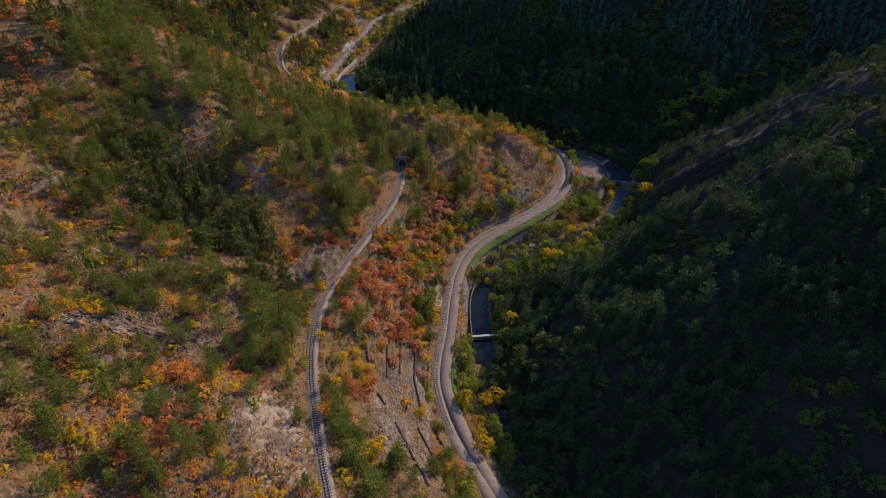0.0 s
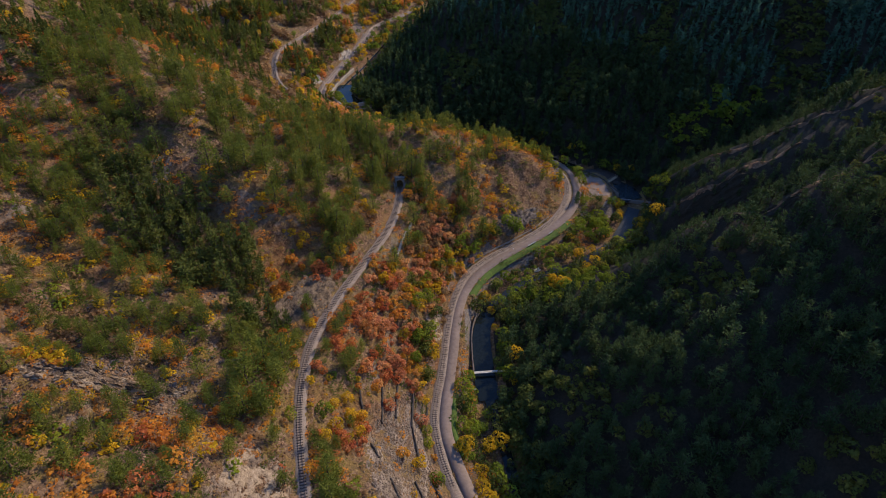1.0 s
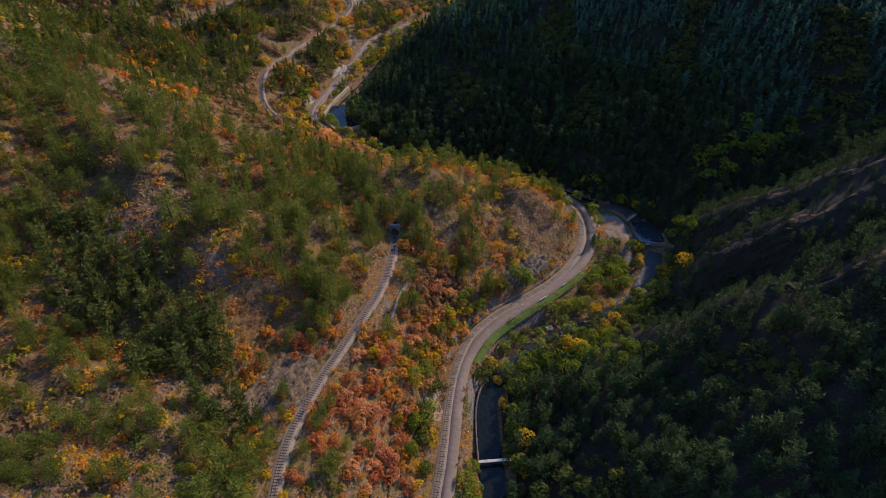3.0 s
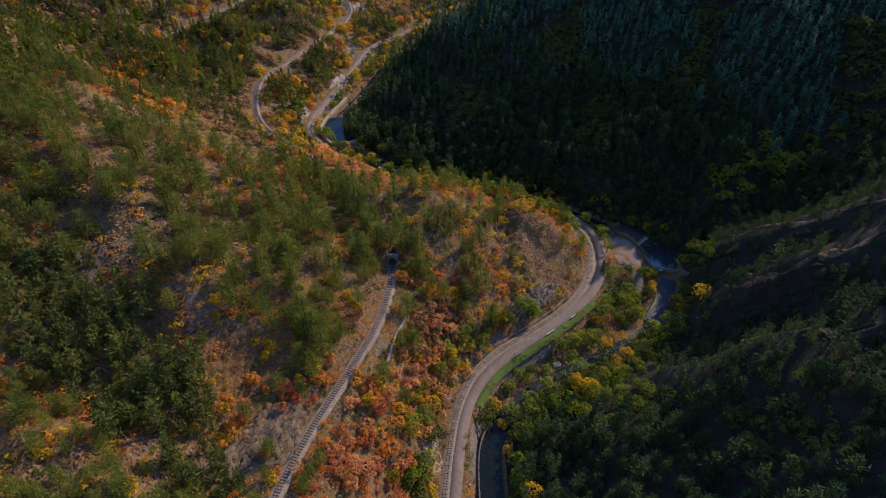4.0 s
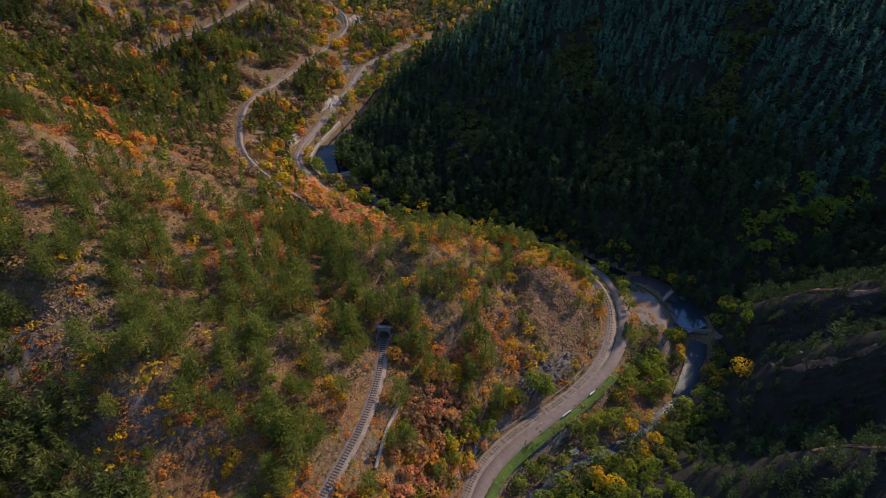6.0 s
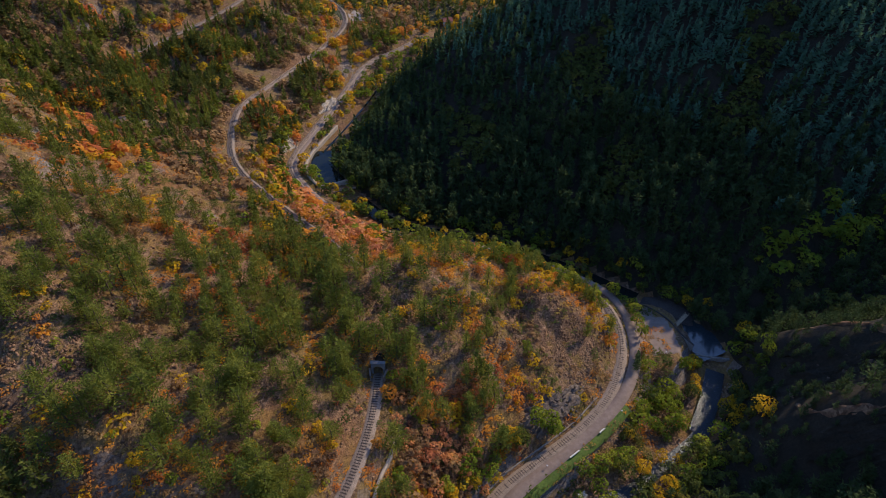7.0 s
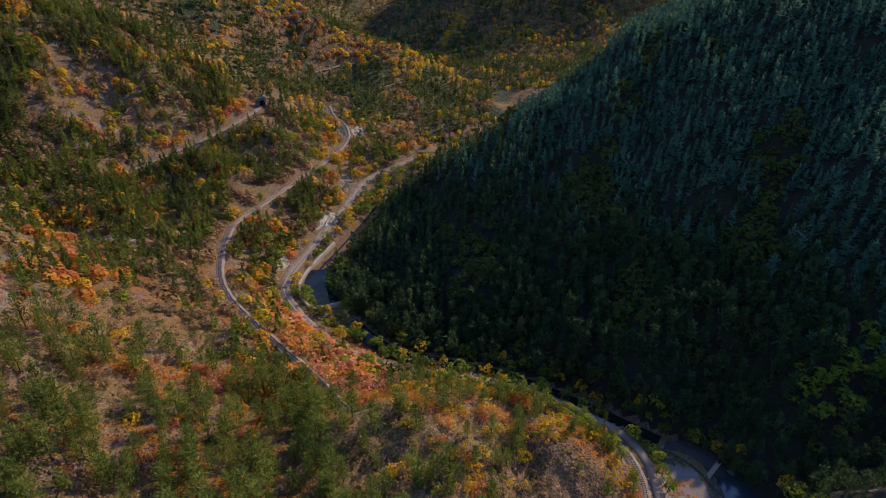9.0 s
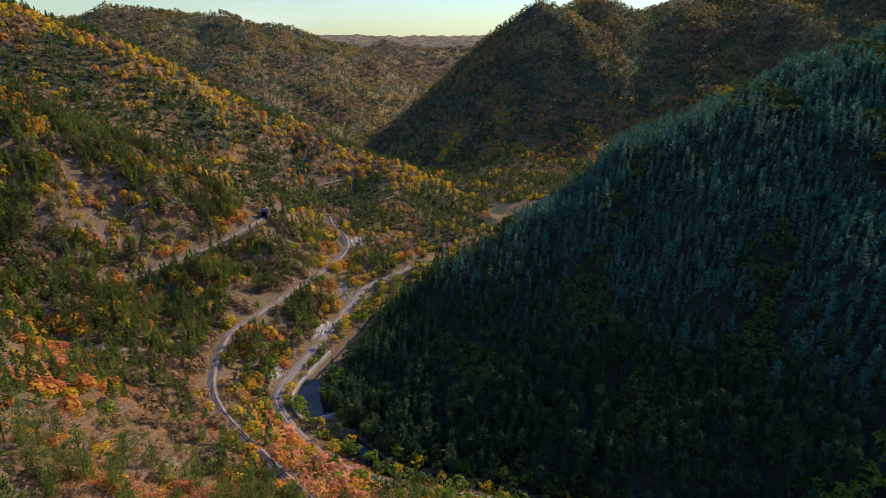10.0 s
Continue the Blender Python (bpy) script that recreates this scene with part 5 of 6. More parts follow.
# trees that stand out
STAND_OUT = [
    ("pine_tree", PINES, M_PINE, "tall dark green pine beside the upper track", "pine tree",
     [(-20.4, 75.7, 9), (-10.8, 77.5, 10), (-15.6, 68.5, 9), (-25.8, 87.6, 9), (-24, 82, 8), (-26.5, 93, 7), (-45, 99, 9), (-41.5, 101, 9), (-40.5, 109, 10), (-47, 107, 11), (-48, 116, 10),
      (-41, 117, 10), (-52.5, 128, 9), (-54, 121, 9), (-44, 113, 11), (-8.5, 178, 8), (-39, 176, 8), (-28, 170, 6), (-0.7, 173.5, 7), (-10, 161.6, 6), (-34.4, 154, 5), (-21, 209.5, 9), (-11.5, 209, 9),
      (-24, 205, 8), (-9, 212, 9), (-20.5, 200, 6)]),
    ("yellow_tree", LEAFY, M_YELLOW, "golden yellow tree standing out on the slope", "tree",
     [(-32.5, 161, 4.5), (-35.6, 157, 3), (20.9, 235, 4), (3.4, 199.6, 4.5), (41.9, 246, 4), (-44.8, 163, 3), (-14, 252, 4), (-26, 102, 4), (-23.5, 107, 4), (-20.5, 103, 3.6), (-24.6, 111.5, 3.6), (-21, 108.5, 3.2), (-23, 99.5, 3.6), (-28, 98, 3.4), (-27.5, 108, 3.4)]),
    ("green_tree", LEAFY, M_GREEN, "yellow-green leafy tree beside the road", "tree",
     [(-29, 105, 4.5), (-1.6, 98, 4), (7.2, 106.6, 3.6), (13.6, 95, 4), (8, 135, 5), (8.2, 123, 5), (8.4, 129, 5.5), (-4.6, 113, 4), (-4, 109, 3.6),
      (61.6, 237.9, 5), (61.6, 243, 5), (61.6, 247.5, 5), (62, 252, 4.5), (57, 257, 5)]),
    ("cypress_tree", SPRUCES, M_SPRUCE, "dark narrow cypress on the island beside the road", "cypress", [(57.2, 224.6, 5.5), (58, 226.5, 4.5), (58.4, 228.4, 4)]),
    ("orange_tree", LEAFY, M_ORANGE, "bright orange tree in autumn leaf", "tree", [(-29.7, 157.5, 4), (61.3, 231.5, 4), (-13, 199, 4.5), (-9, 203, 4), (-5, 196, 4)]),
]
STAND_OUT.append(("pine_tree", PINES, M_PINE, "bushy olive-green pine on the dry lower slope", "pine tree",
                  [(-71, 78, 8), (-74, 66, 9), (-62, 66, 8), (-47, 71, 7), (-50, 67, 8), (-67, 101, 6), (-64, 99, 6), (-90, 96, 7), (-83, 73, 8), (-76, 73, 8), (-79, 87, 6), (-57, 63, 7)]))
for nm, kinds, mat, lab, cat, spots in STAND_OUT:
    pairs = [meshes_of(k, mat) for k in kinds]
    for n, (x, y, h) in enumerate(spots):
        single(nm, pairs[n % len(pairs)], x, y, float(height([x], [y])[0]), h, h * RS.uniform(.95, 1.2) * (1.3 if kinds is PINES else 1), lab, cat, "trees that stand out")


# ---- built things ----
def wall_along(name, line, wide, top, down, mat, label, category, step=1.0, wobble=0.05, coping=None, seed=2):
    """A masonry wall that follows a line of (x, y, z); rough faces, and a coping where one is given."""
    r = np.random.RandomState(seed)
    root = thing(name, label, category)
    p = along(line, step)
    t = np.gradient(p[:, :2], axis=0)
    t /= np.linalg.norm(t, axis=1)[:, None]
    s = np.stack([t[:, 1], -t[:, 0]], -1)

    def strip(nm, w, lo, hi, m, wob):
        prof = [(-w / 2, lo), (-w / 2, hi), (0, hi + .02), (w / 2, hi), (w / 2, lo)]
        v = np.zeros((len(p), 5, 3))
        for j, (o, h) in enumerate(prof):
            v[:, j, :2] = p[:, :2] + s * (o + r.normal(0, wob, len(p)))[:, None]
            v[:, j, 2] = p[:, 2] + h + r.normal(0, wob, len(p))
        k = np.arange(len(p) * 5).reshape(-1, 5)
        q = np.stack([k[:-1, :-1], k[1:, :-1], k[1:, 1:], k[:-1, 1:]], -1).reshape(-1, 4)
        ends = np.array([[k[0, 0], k[0, 1], k[0, 3], k[0, 4]], [k[-1, 4], k[-1, 3], k[-1, 1], k[-1, 0]]])
        return sheet(nm, v, np.vstack([q, ends]), m, root)
    strip("masonry", wide, -down, top, mat, wobble)
    if coping:
        strip("coping", wide + .14, top - .02, top + .12, coping, wobble * .3)
    return root


def on_ground(points, lift=0.0):
    pts = np.array(points, float)
    return [(x, y, z + lift) for (x, y), z in zip(pts, height(pts[:, 0], pts[:, 1]))]


TERRACES = [[(-17.3, 124), (-16.6, 117), (-16.1, 109.7)], [(-11.8, 134), (-12.8, 127), (-13, 121.2), (-12.8, 113.4)],
            [(-8.6, 124), (-8.4, 119), (-8.5, 114), (-7.4, 108), (-6.1, 102.5)], [(-18, 101.5), (-16.6, 99), (-15.5, 97)],
            [(-12.4, 92), (-10.3, 88), (-7.9, 84), (-5.6, 80), (-3.3, 75.6)], [(-6.8, 95), (-4.8, 91), (-3.2, 87.7), (-0.8, 82.2)],
            [(-1.6, 95), (0.4, 91.5), (2.6, 87.5)], [(-22.2, 115.6), (-20.8, 109.5)], [(-4.4, 122), (-4.8, 114), (-4.2, 108)]]
for k, line in enumerate(TERRACES):
    # the dark stone puts the walls' shadow side into the colour of every face
    wall_along("terrace_wall", on_ground(line), .5, .6, .5, M_DARKSTONE, "low dry-stone terrace wall across the scree, shadow-side tone all over", "wall", .6, .09, None, k)
wall_along("retaining_wall", on_ground(SCRUB_WALL), .6, 1.0, 1.2, M_STONE, "pale stone retaining wall in the scrub", "wall", .8, .05, M_CONCRETE)
wall_along("river_wall", [(9.9, 137.8, .9), (9.7, 145, 1.0), (9.8, 153, 1.1), (10.9, 160, 1.2), (13, 165, 1.2)], .45, 0, 2.0, M_DARKROCK, "stone embankment along the river", "wall", .8, .04)
wall_along("kerb_wall", [(x - 1.75, y + 1.75, z) for x, y, z in RAIL[9:14]], .35, .38, .6, M_STONE, "low pale stone wall along the railway", "wall", .9, .03)
wall_along("pond_wall", [(64.5, 254, 5.3), (69.5, 250.5, 5.3), (73.5, 245.5, 5.2), (75.6, 240, 5.1), (78.6, 236.2, 4.2)], .4, .5, 3.2, M_STONE, "dark low stone wall round the car park", "wall", .8, .04, M_DARKSTONE)
wall_along("pool_wall", [(-54.5, 318.5, 8.2), (-60.5, 326.5, 8.2), (-63.8, 335, 8.3), (-63.3, 345, 8.4), (-60.3, 357, 8.6), (-55.8, 372, 8.8)], 1.3, 0.0, 3.0, M_STONE, "broad pale stone quay wall of the pool", "wall", .9, .06, M_CONCRETE)
wall_along("weir", [(79.2, 234.6, 2.35), (84, 233.6, 2.35), (89.6, 232.6, 2.35)], .7, .1, 2.2, M_STONE, "low stone weir holding back the mill pond", "weir", .9, .04)
wall_along("weir", [(-54.6, 319.6, 7.35), (-49, 322.3, 7.35), (-43.4, 325, 7.5)], .8, .25, 2.6, M_CONCRETE, "pale concrete weir across the pool", "weir", 1.0, .03)


def footbridge(a, b, wide, label, rail=False):
    """Planks across two beams, with posts and a handrail where it has one."""
    root = thing("footbridge", label, "footbridge")
    a, b = Vector(a), Vector(b)
    long, turn = (b - a).length, math.atan2(b.y - a.y, b.x - a.x)
    base = Matrix.Translation(a) @ Matrix.Rotation(turn, 4, "Z") @ Matrix.Rotation(-math.asin((b.z - a.z) / long), 4, "Y")
    for s in (-1, 1):
        bm = bmesh.new()
        box(bm, base @ Matrix.Translation((long / 2, s * wide * .34, -.28)), long, .18, .26)
        part("beam", bm, M_CONCRETE, root)
    n = int(long / .3)
    rnd = random.Random(8)
    for k in range(n):
        bm = bmesh.new()
        box(bm, base @ Matrix.Translation(((k + .5) * long / n, rnd.uniform(-.03, .03), rnd.uniform(-.01, .01))), long / n - .03, wide, .07)
        part("plank", bm, M_WOOD if rail else M_PALEWOOD, root)
    if rail:
        for s in (-1, 1):
            for k in range(4):
                bm = bmesh.new()
                box(bm, base @ Matrix.Translation((long * k / 3, s * wide * .47, 0)), .08, .08, .95)
                part("post", bm, M_WOOD, root)
            bm = bmesh.new()
            box(bm, base @ Matrix.Translation((long / 2, s * wide * .47, .92)), long, .09, .07)
            part("handrail", bm, M_WOOD, root)
    return root


M_PALEWOOD = plain("bleached_planks", (0.45, 0.38, 0.30), (0.68, 0.60, 0.50), 5.0, 0.8, 0.2)
footbridge((9.7, 137.4, .75), (19.8, 138.1, .95), .85, "bleached plank footbridge over the river")
footbridge((-49.5, 316.8, 6.5), (-39.6, 320.6, 6.6), .8, "narrow footbridge below the pool", True)
footbridge((74.4, 243.6, 4.9), (80.5, 249.8, 4.6), 1.2, "wooden sluice footbridge at the mill pond", True)


def portal(x, y, z, turn, label, wide=3.5, high=4.2, span=2.5):
    """A tunnel mouth: a stone face with an arched opening, voussoirs, a coping, side walls and a dark bore."""
    root = thing("tunnel_portal", label, "tunnel portal", "", pose(x, y, z, 0, 0, turn))
    r, spring, n = span / 2, 2.0, 12
    arch = [(r * math.cos(math.pi * k / n), spring + r * math.sin(math.pi * k / n)) for k in range(n + 1)]
    hole = [(r, -.6)] + arch + [(-r, -.6)]
    outer = [(wide / 2, -.6), (wide / 2, spring)] + [(wide / 2 * (1 - 2 * k / (n - 2)), high) for k in range(n - 1)] + [(-wide / 2, spring), (-wide / 2, -.6)]
    bm = bmesh.new()
    front = [[bm.verts.new((px, d, pz)) for px, pz in line] for d in (0, .7) for line in (hole, outer)]
    for k in range(len(hole) - 1):
        bm.faces.new((front[0][k], front[0][k + 1], front[1][k + 1], front[1][k]))
        bm.faces.new((front[2][k], front[3][k], front[3][k + 1], front[2][k + 1]))
        bm.faces.new((front[0][k], front[2][k], front[2][k + 1], front[0][k + 1]))
        bm.faces.new((front[1][k], front[1][k + 1], front[3][k + 1], front[3][k]))
    face = part("face", bm, M_PORTAL, root)
    for k in range(n):
        bm = bmesh.new()
        a0, a1 = math.pi * (k + .05) / n, math.pi * (k + .95) / n
        ring = [bm.verts.new((q * math.cos(a), d, spring + q * math.sin(a))) for d in (-.08, .1) for q, a in ((r - .02, a0), (r + .42, a0), (r + .42, a1), (r - .02, a1))]
        for f in ((0, 1, 2, 3), (4, 7, 6, 5), (0, 4, 5, 1), (1, 5, 6, 2), (2, 6, 7, 3), (3, 7, 4, 0)):
            bm.faces.new([ring[i] for i in f])
        part("voussoir", bm, M_STONE, face)
    bm = bmesh.new()
    box(bm, Matrix.Translation((0, .3, high)), wide + .3, 1.0, .28)
    bmesh.ops.bevel(bm, geom=list(bm.edges), offset=.05, segments=1, affect="EDGES")
    part("coping", bm, M_PORTAL, root)
    for s in (-1, 1):
        bm = bmesh.new()
        box(bm, Matrix.Translation((s * (wide / 2 + .2), -.9, -.6)) @ Matrix.Rotation(s * -.25, 4, "Z"), .4, 2.6, 2.6)
        part("wing_wall", bm, M_STONE, root)
    bm = bmesh.new()
    rows = [[bm.verts.new((px, d, pz)) for px, pz in hole] for d in (.3, 9.0)]
    for k in range(len(hole) - 1):
        bm.faces.new((rows[0][k], rows[0][k + 1], rows[1][k + 1], rows[1][k]))
    bm.faces.new(rows[1])
    part("bore", bm, M_VOID, root, "tunnel lining with the darkness put into its colour")
    return root


M_PORTAL = plain("grey_ashlar", (0.10, 0.10, 0.105), (0.22, 0.22, 0.225), 2.0, 0.9, 0.4)
portal(-16.2, 205.2, 27.0, -2, "grey stone tunnel portal with a dark round-arched mouth")
portal(-113.6, 471, 45.0, 22, "far tunnel mouth above the hillside track", 4.4, 5.0, 3.2)


def lamp(x, y):
    z = float(height([x], [y])[0])
    root = thing("lamp_post", "short white globe lamp on the grass verge", "lamp", "lamps along the road", pose(x, y, z))
    bm = bmesh.new()
    bmesh.ops.create_cone(bm, segments=8, radius1=.06, radius2=.04, depth=1.3, cap_ends=True, matrix=Matrix.Translation((0, 0, .5)))
    post = part("post", bm, M_SLEEPER, root)
    bm = bmesh.new()
    bmesh.ops.create_icosphere(bm, subdivisions=2, radius=.2, matrix=Matrix.Translation((0, 0, 1.28)))
    part("globe", bm, M_WHITE, root, "white globe")
    bm = bmesh.new()
    bmesh.ops.create_cone(bm, segments=8, radius1=.12, radius2=.06, depth=.1, cap_ends=True, matrix=Matrix.Translation((0, 0, -.02)))
    part("foot", bm, M_SLEEPER, post)


for x, y in ((27.1, 192.6), (49.6, 209.2), (68.1, 231.4), (7.2, 145), (5.4, 116.5), (16.5, 91)):
    lamp(x, y)


def bench(a, b):
    a, b = [(*q, float(height([q[0]], [q[1]])[0]) + .25) for q in (a, b)]
    a, b = Vector(a), Vector(b)
    root = thing("bench", "pale split-log bench on the grass verge", "bench", "log benches")
    m = Matrix.Translation((a + b) / 2) @ Matrix.Rotation(math.atan2(b.y - a.y, b.x - a.x), 4, "Z")
    long = (b - a).length
    bm = bmesh.new()
    box(bm, m @ Matrix.Translation((0, 0, .42)), long, .45, .1)
    bmesh.ops.bevel(bm, geom=list(bm.edges), offset=.02, segments=1, affect="EDGES")
    part("seat", bm, M_WHITEWOOD, root)
    bm = bmesh.new()
    box(bm, m @ Matrix.Translation((0, -.26, .66)) @ Matrix.Rotation(-.15, 4, "X"), long, .06, .3)
    part("backrest", bm, M_WHITEWOOD, root)
    for s in (-.4, .4):
        bm = bmesh.new()
        box(bm, m @ Matrix.Translation((s * long, 0, -.4)), .14, .4, .82)
        part("leg", bm, M_WOOD, root)


M_WHITEWOOD = plain("pale_timber", (0.5, 0.47, 0.4), (0.74, 0.7, 0.62), 5.0, 0.7, 0.2)
bench((33.4, 195.2), (36.2, 197.4))
bench((42.4, 202.6), (44.0, 204.0))


def timber_stack(x, y):
    z = float(height([x], [y])[0])
    root = thing("timber_stack", "loose stack of sawn planks on the river bank", "timber", "", pose(x, y, z, 0, 0, 25))
    rnd = random.Random(4)
    for layer in range(3):
        for k in range(5 - layer):
            bm = bmesh.new()
            box(bm, Matrix.Translation((rnd.uniform(-.2, .2), (k - 2 + layer * .5) * .38, layer * .17 + .05)) @ Matrix.Rotation(rnd.uniform(-.12, .12), 4, "Z"), 2.6, .3, .14)
            part("plank", bm, M_PALEWOOD, root)


timber_stack(36.3, 188.6)


# ---- loose stones ----
def rock_mesh(seed):
    r = random.Random(seed)
    bm = bmesh.new()
    bmesh.ops.create_icosphere(bm, subdivisions=1, radius=.5)
    for v in bm.verts:
        v.co *= r.uniform(.72, 1.15)
        v.co.z *= .7
        v.co.z = max(v.co.z, -.28)
    return bm


def boulder(mesh, x, y, z, size, label):
    ob = new("boulder", mesh)
    r = random.Random(int(x * 71 + y * 37))
    ob.matrix_world = Matrix.LocRotScale((x, y, z + size * .14), Euler((r.uniform(-.3, .3), r.uniform(-.3, .3), r.uniform(0, 6.3))), (size * r.uniform(.8, 1.5), size, size * r.uniform(.6, 1)))
    return tagged(ob, label, "rock", "boulders")


def boulders(cx, cy, rx, ry, count, lo, hi, mat, label, seed):
    r = random.Random(seed)
    kinds = []
    for k in range(4):
        me = bpy.data.meshes.new("boulder")
        bm = rock_mesh(seed * 10 + k)
        bm.to_mesh(me)
        bm.free()
        me.materials.append(mat)
        kinds.append(me)
    pts = [(cx + r.gauss(0, .45) * rx, cy + r.gauss(0, .45) * ry) for _ in range(count)]
    for (x, y), z in zip(pts, height([q[0] for q in pts], [q[1] for q in pts])):
        boulder(kinds[r.randrange(4)], x, y, float(z), r.uniform(lo, hi) ** 1.3, label)


boulders(13, 131.5, 4.5, 3.5, 34, .4, 1.1, M_PALEROCK, "pale river boulder below the footbridge", 1)
boulders(84, 226.5, 3.5, 5, 26, .35, .9, M_STONE, "wet grey boulder below the weir", 2)
boulders(66, 202, 9, 6, 24, .35, .9, M_DARKROCK, "grey boulder in the stream", 3)
boulders(-2.5, 152, 2.4, 6, 30, .5, 1.5, M_PALEROCK, "pale block of rock above the railway", 4)
boulders(33, 208.5, 8, 3.5, 30, .5, 1.5, M_DARKROCK, "dark block of rock in the cutting", 5)
boulders(-38, 78, 9, 12, 26, .4, 1.3, M_BEDDED, "pale slab of rock on the bank", 6)
boulders(-40, 141, 7, 5, 40, .5, 1.7, M_BEDDED, "brownish slab of rock above the track", 7)
boulders(100, 206, 18, 5, 40, .5, 1.6, M_ROCK, "grey rock on the rim of the shaded slope", 8)
boulders(145, 221, 26, 3, 30, .6, 1.8, M_ROCK, "grey rock on the ridge of the shaded slope", 9)
boulders(93, 172, 9, 3.5, 18, .5, 1.4, M_ROCK, "grey rock among dark conifers", 10)
boulders(-75, 349, 3, 8, 24, .6, 1.6, M_PALEROCK, "whitish block of rock beside the railway", 11)
boulders(-68, 100, 14, 7, 40, .4, 1.2, M_DARKROCK, "dark stone on the dry slope", 12)
boulders(9, 286, 2.0, 1.5, 5, .8, 1.6, M_WHITE, "white rock in the shaded river", 13)


def gravel(name, cx, cy, rx, ry, turn, count, lo, hi, mat, label, seed):
    """Loose stones past counting, in one joined mesh."""
    r = np.random.RandomState(seed)
    q = r.normal(0, .5, (count, 2))
    q = q[(q ** 2).sum(1) < 1.1]
    a = radians(turn)
    x = cx + q[:, 0] * rx * math.cos(a) - q[:, 1] * ry * math.sin(a)
    y = cy + q[:, 0] * rx * math.sin(a) + q[:, 1] * ry * math.cos(a)
    z = height(x, y)
    s = r.uniform(lo, hi, (len(x), 1, 1))
    corner = np.array([(-1, -1, -.4), (1, -1, -.4), (1, 1, -.4), (-1, 1, -.4), (-.7, -.7, .6), (.7, -.6, .6), (.6, .7, .6), (-.7, .6, .6)]) * .5
    v = corner[None] * s * r.uniform(.6, 1.3, (len(x), 8, 3))
    c, sn = np.cos(q[:, 0] * 90), np.sin(q[:, 0] * 90)
    v = np.stack([v[..., 0] * c[:, None] - v[..., 1] * sn[:, None], v[..., 0] * sn[:, None] + v[..., 1] * c[:, None], v[..., 2]], -1)
    v += np.stack([x, y, z + .08], -1)[:, None]
    f = np.array([(4, 5, 6, 7), (0, 1, 5, 4), (1, 2, 6, 5), (2, 3, 7, 6), (3, 0, 4, 7)])
    return sheet(name, v, (f[None] + (np.arange(len(x)) * 8)[:, None, None]).reshape(-1, 4), mat, kind="stuff", label=label, category="stones")


gravel("scree_stones", -10.5, 100, 9, 25, 7, 2600, .12, .5, M_SCREE, "pale loose stones on the terraces", 1)
gravel("scree_stones_2", 30, 230, 22, 15, 20, 3200, .15, .6, M_SCREE2, "brown loose stones on the spur", 2)
gravel("scree_stones_3", -72, 110, 32, 24, 10, 2600, .15, .7, M_DARKROCK, "dark loose stones on the dry slope", 3)
gravel("scree_stones_4", -85, 190, 34, 18, -10, 2600, .15, .7, M_SCREE2, "brown loose stones under the pines", 4)
gravel("scree_stones_5", -38, 80, 12, 16, 20, 700, .15, .6, M_SCREE2, "pale rubble on the rock slab", 5)
gravel("scree_stones_6", -60, 100, 60, 45, 0, 3400, .15, .6, M_SCREE2, "brown loose stones on the dry slope", 7)
gravel("scree_stones_7", -50, 205, 60, 34, -8, 3400, .15, .65, M_SCREE2, "brown loose stones on the spur", 8)
gravel("stream_stones", 46, 189.5, 24, 2.2, 28, 220, .2, .7, M_DARKROCK, "grey stones in the stream bed", 6)


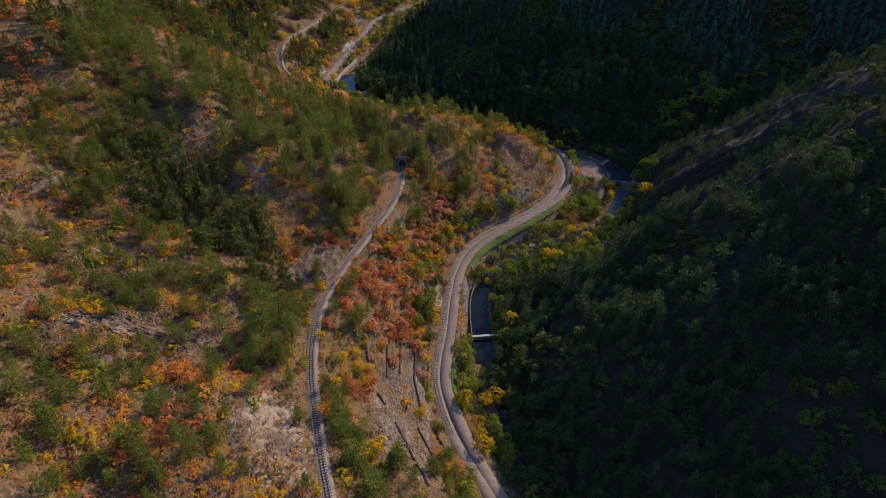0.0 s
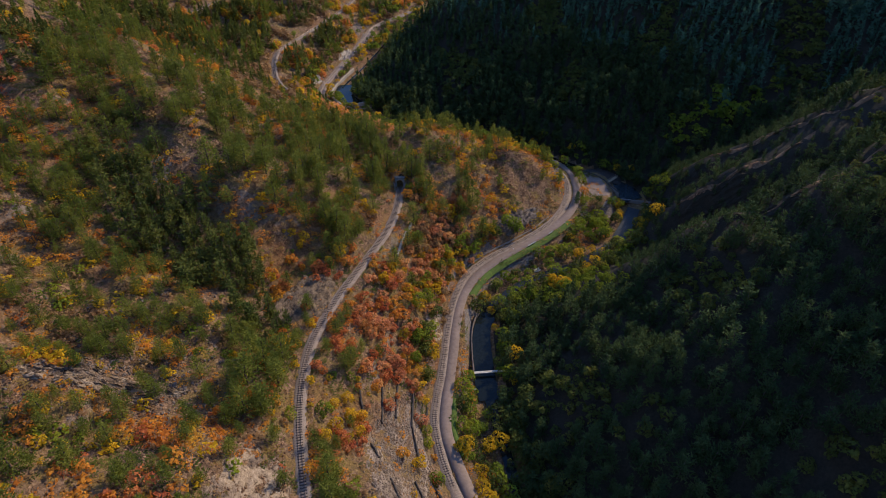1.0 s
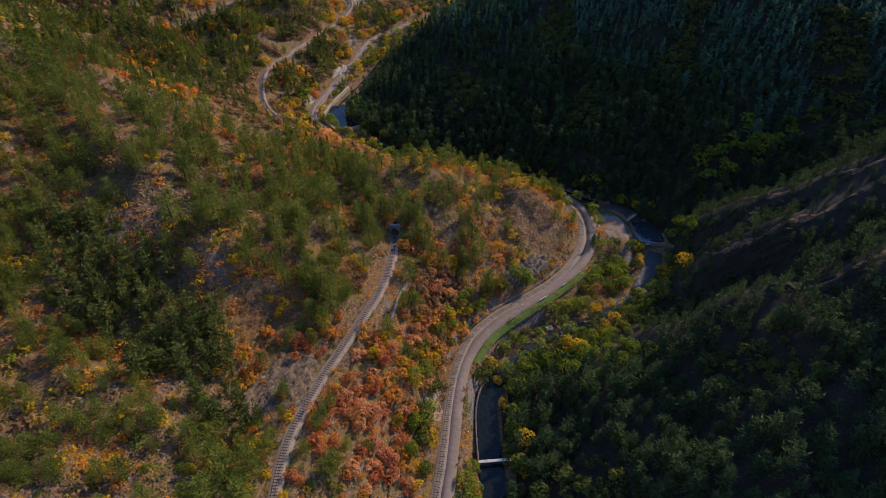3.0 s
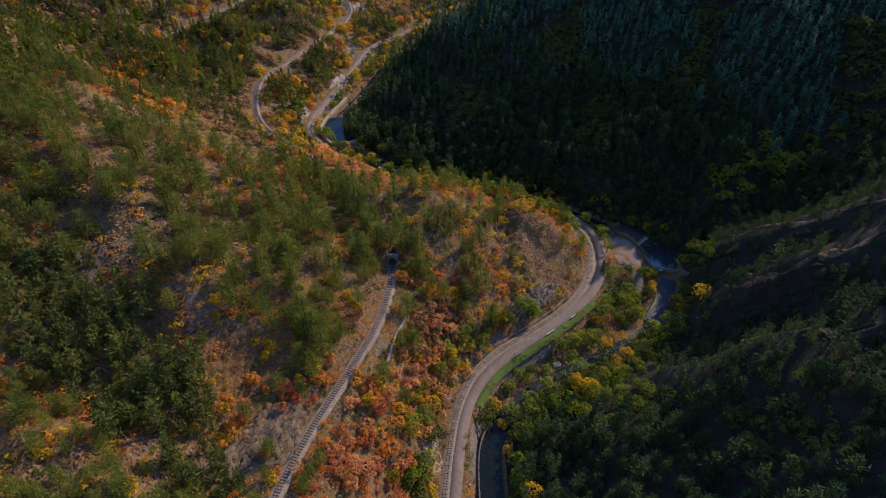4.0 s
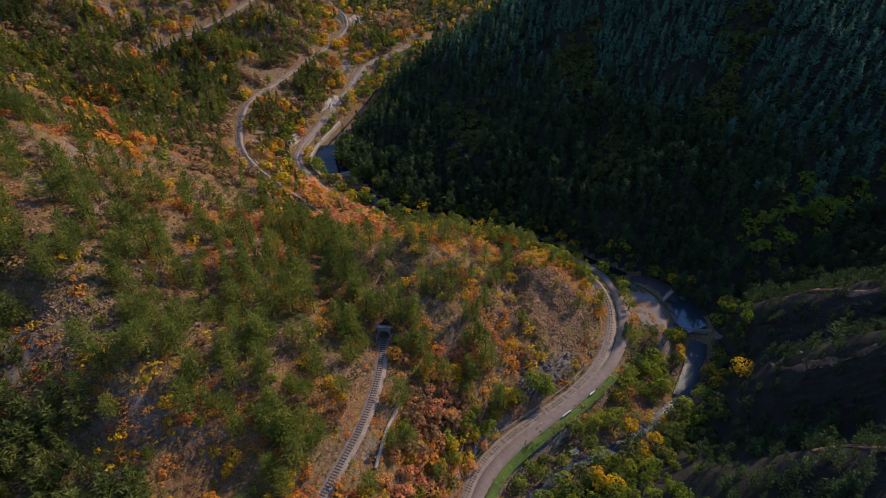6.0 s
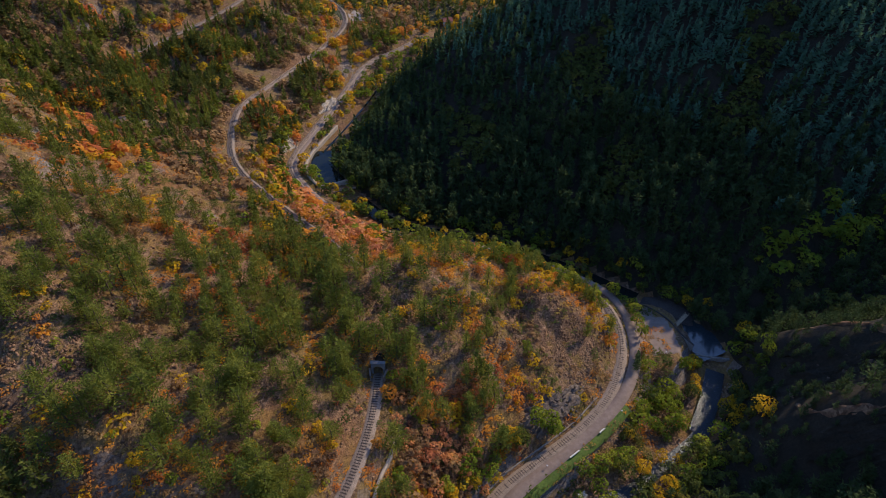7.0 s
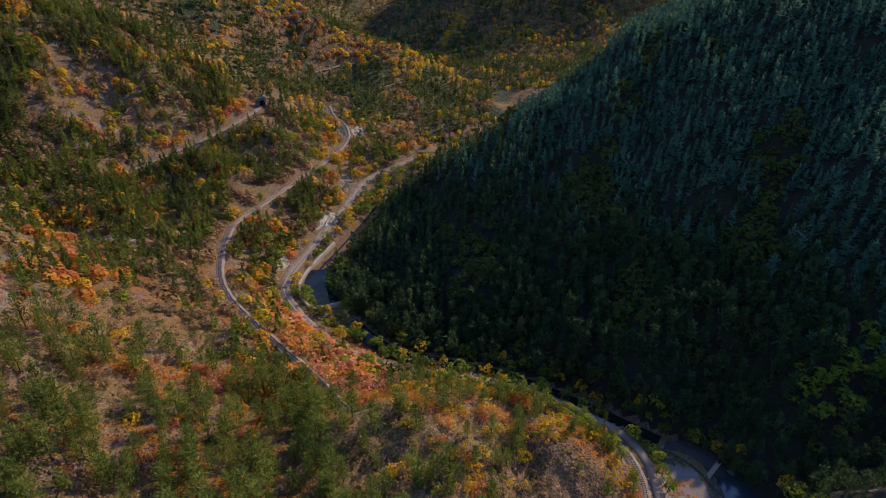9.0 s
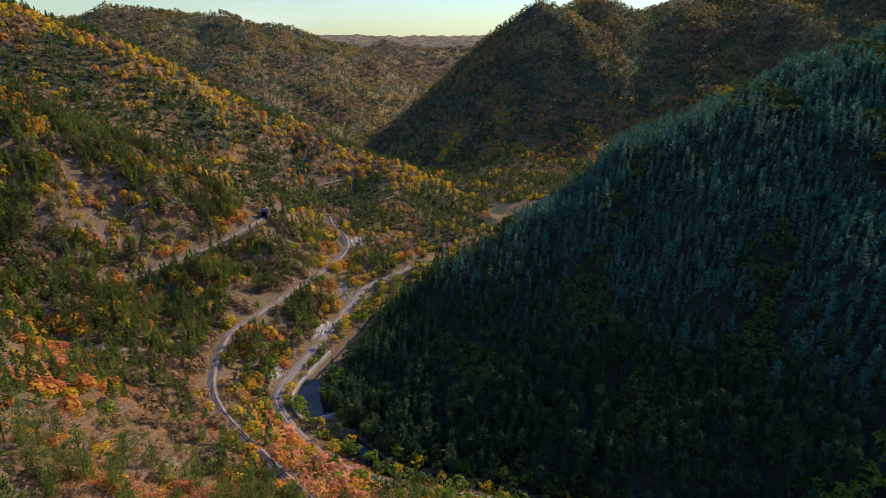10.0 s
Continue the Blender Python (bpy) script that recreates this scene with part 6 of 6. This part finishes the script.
def cottage(x, y, z, turn):
    root = thing("cottage", "small white cottage with a red roof far up the valley", "house", "", pose(x, y, z, 0, 0, turn))
    bm = bmesh.new()
    box(bm, Matrix.Translation((0, 0, -1)), 6, 4.5, 3.8)
    wall = part("wall", bm, M_WHITE, root)
    bm = bmesh.new()
    pts = [(-3.4, -2.7, 2.7), (3.4, -2.7, 2.7), (3.4, 2.7, 2.7), (-3.4, 2.7, 2.7), (-3.4, 0, 4.6), (3.4, 0, 4.6)]
    vs = [bm.verts.new(q) for q in pts]
    for f in ((0, 1, 5, 4), (2, 3, 4, 5), (1, 2, 5), (3, 0, 4), (3, 2, 1, 0)):
        bm.faces.new([vs[i] for i in f])
    roof = part("roof", bm, M_TILE, root, "red tiled roof")
    for px in (-1.6, 1.6):
        bm = bmesh.new()
        box(bm, Matrix.Translation((px, -2.27, .9)), .9, .08, 1.1)
        part("window", bm, M_VOID, wall)
    bm = bmesh.new()
    box(bm, Matrix.Translation((1.4, .9, 3.4)), .5, .5, 1.5)
    part("chimney", bm, M_STONE, roof)


M_TILE = plain("red_tiles", (0.22, 0.07, 0.05), (0.40, 0.15, 0.10), 3.0)
cottage(-3.3, 512, float(height([-3.3], [512])[0]), 20)


# ---- small things by the road ----
def loading_frame(x, y, turn):
    """A weathered timber frame: two sills, cross bars and a few boards."""
    z = float(height([x], [y])[0])
    root = thing("loading_platform", "weathered open timber platform below the rock cutting", "platform", "", pose(x, y, z + .12, 0, 0, turn))
    for s in (-1, 1):
        bm = bmesh.new()
        box(bm, Matrix.Translation((0, s * .8, 0)), 2.6, .18, .2)
        part("sill", bm, M_WOOD, root)
    for k in range(3):
        bm = bmesh.new()
        box(bm, Matrix.Translation(((k - 1) * 1.2, 0, .2)), .16, 1.9, .14)
        part("cross_bar", bm, M_WOOD, root)


loading_frame(33.2, 204.4, 40)


def hedge(line, wide, high):
    """A clipped hedge with an uneven face."""
    pts = along(on_ground(line), .35)
    r = np.random.RandomState(12)
    n = 16
    c = np.repeat(pts, n, axis=0)
    a = r.uniform(0, math.pi, len(c))
    t = np.gradient(pts[:, :2], axis=0)
    t = np.repeat(t / np.linalg.norm(t, axis=1)[:, None], n, axis=0)
    off = np.cos(a) * wide / 2 * r.uniform(.8, 1.1, len(c))
    c = c + np.stack([t[:, 1] * off, -t[:, 0] * off, .1 + np.sin(a) * high * r.uniform(.8, 1.05, len(c))], -1)
    v, f = shingles(c, .17, np.stack([t[:, 1] * np.cos(a), -t[:, 0] * np.cos(a), np.sin(a)], -1), .5)
    return sheet("hedge", v, f, M_GREEN, label="clipped green hedge between the road and the car park", category="hedge")


hedge([(58.6, 226), (60.6, 229), (61.6, 232.5)], 1.0, .9)
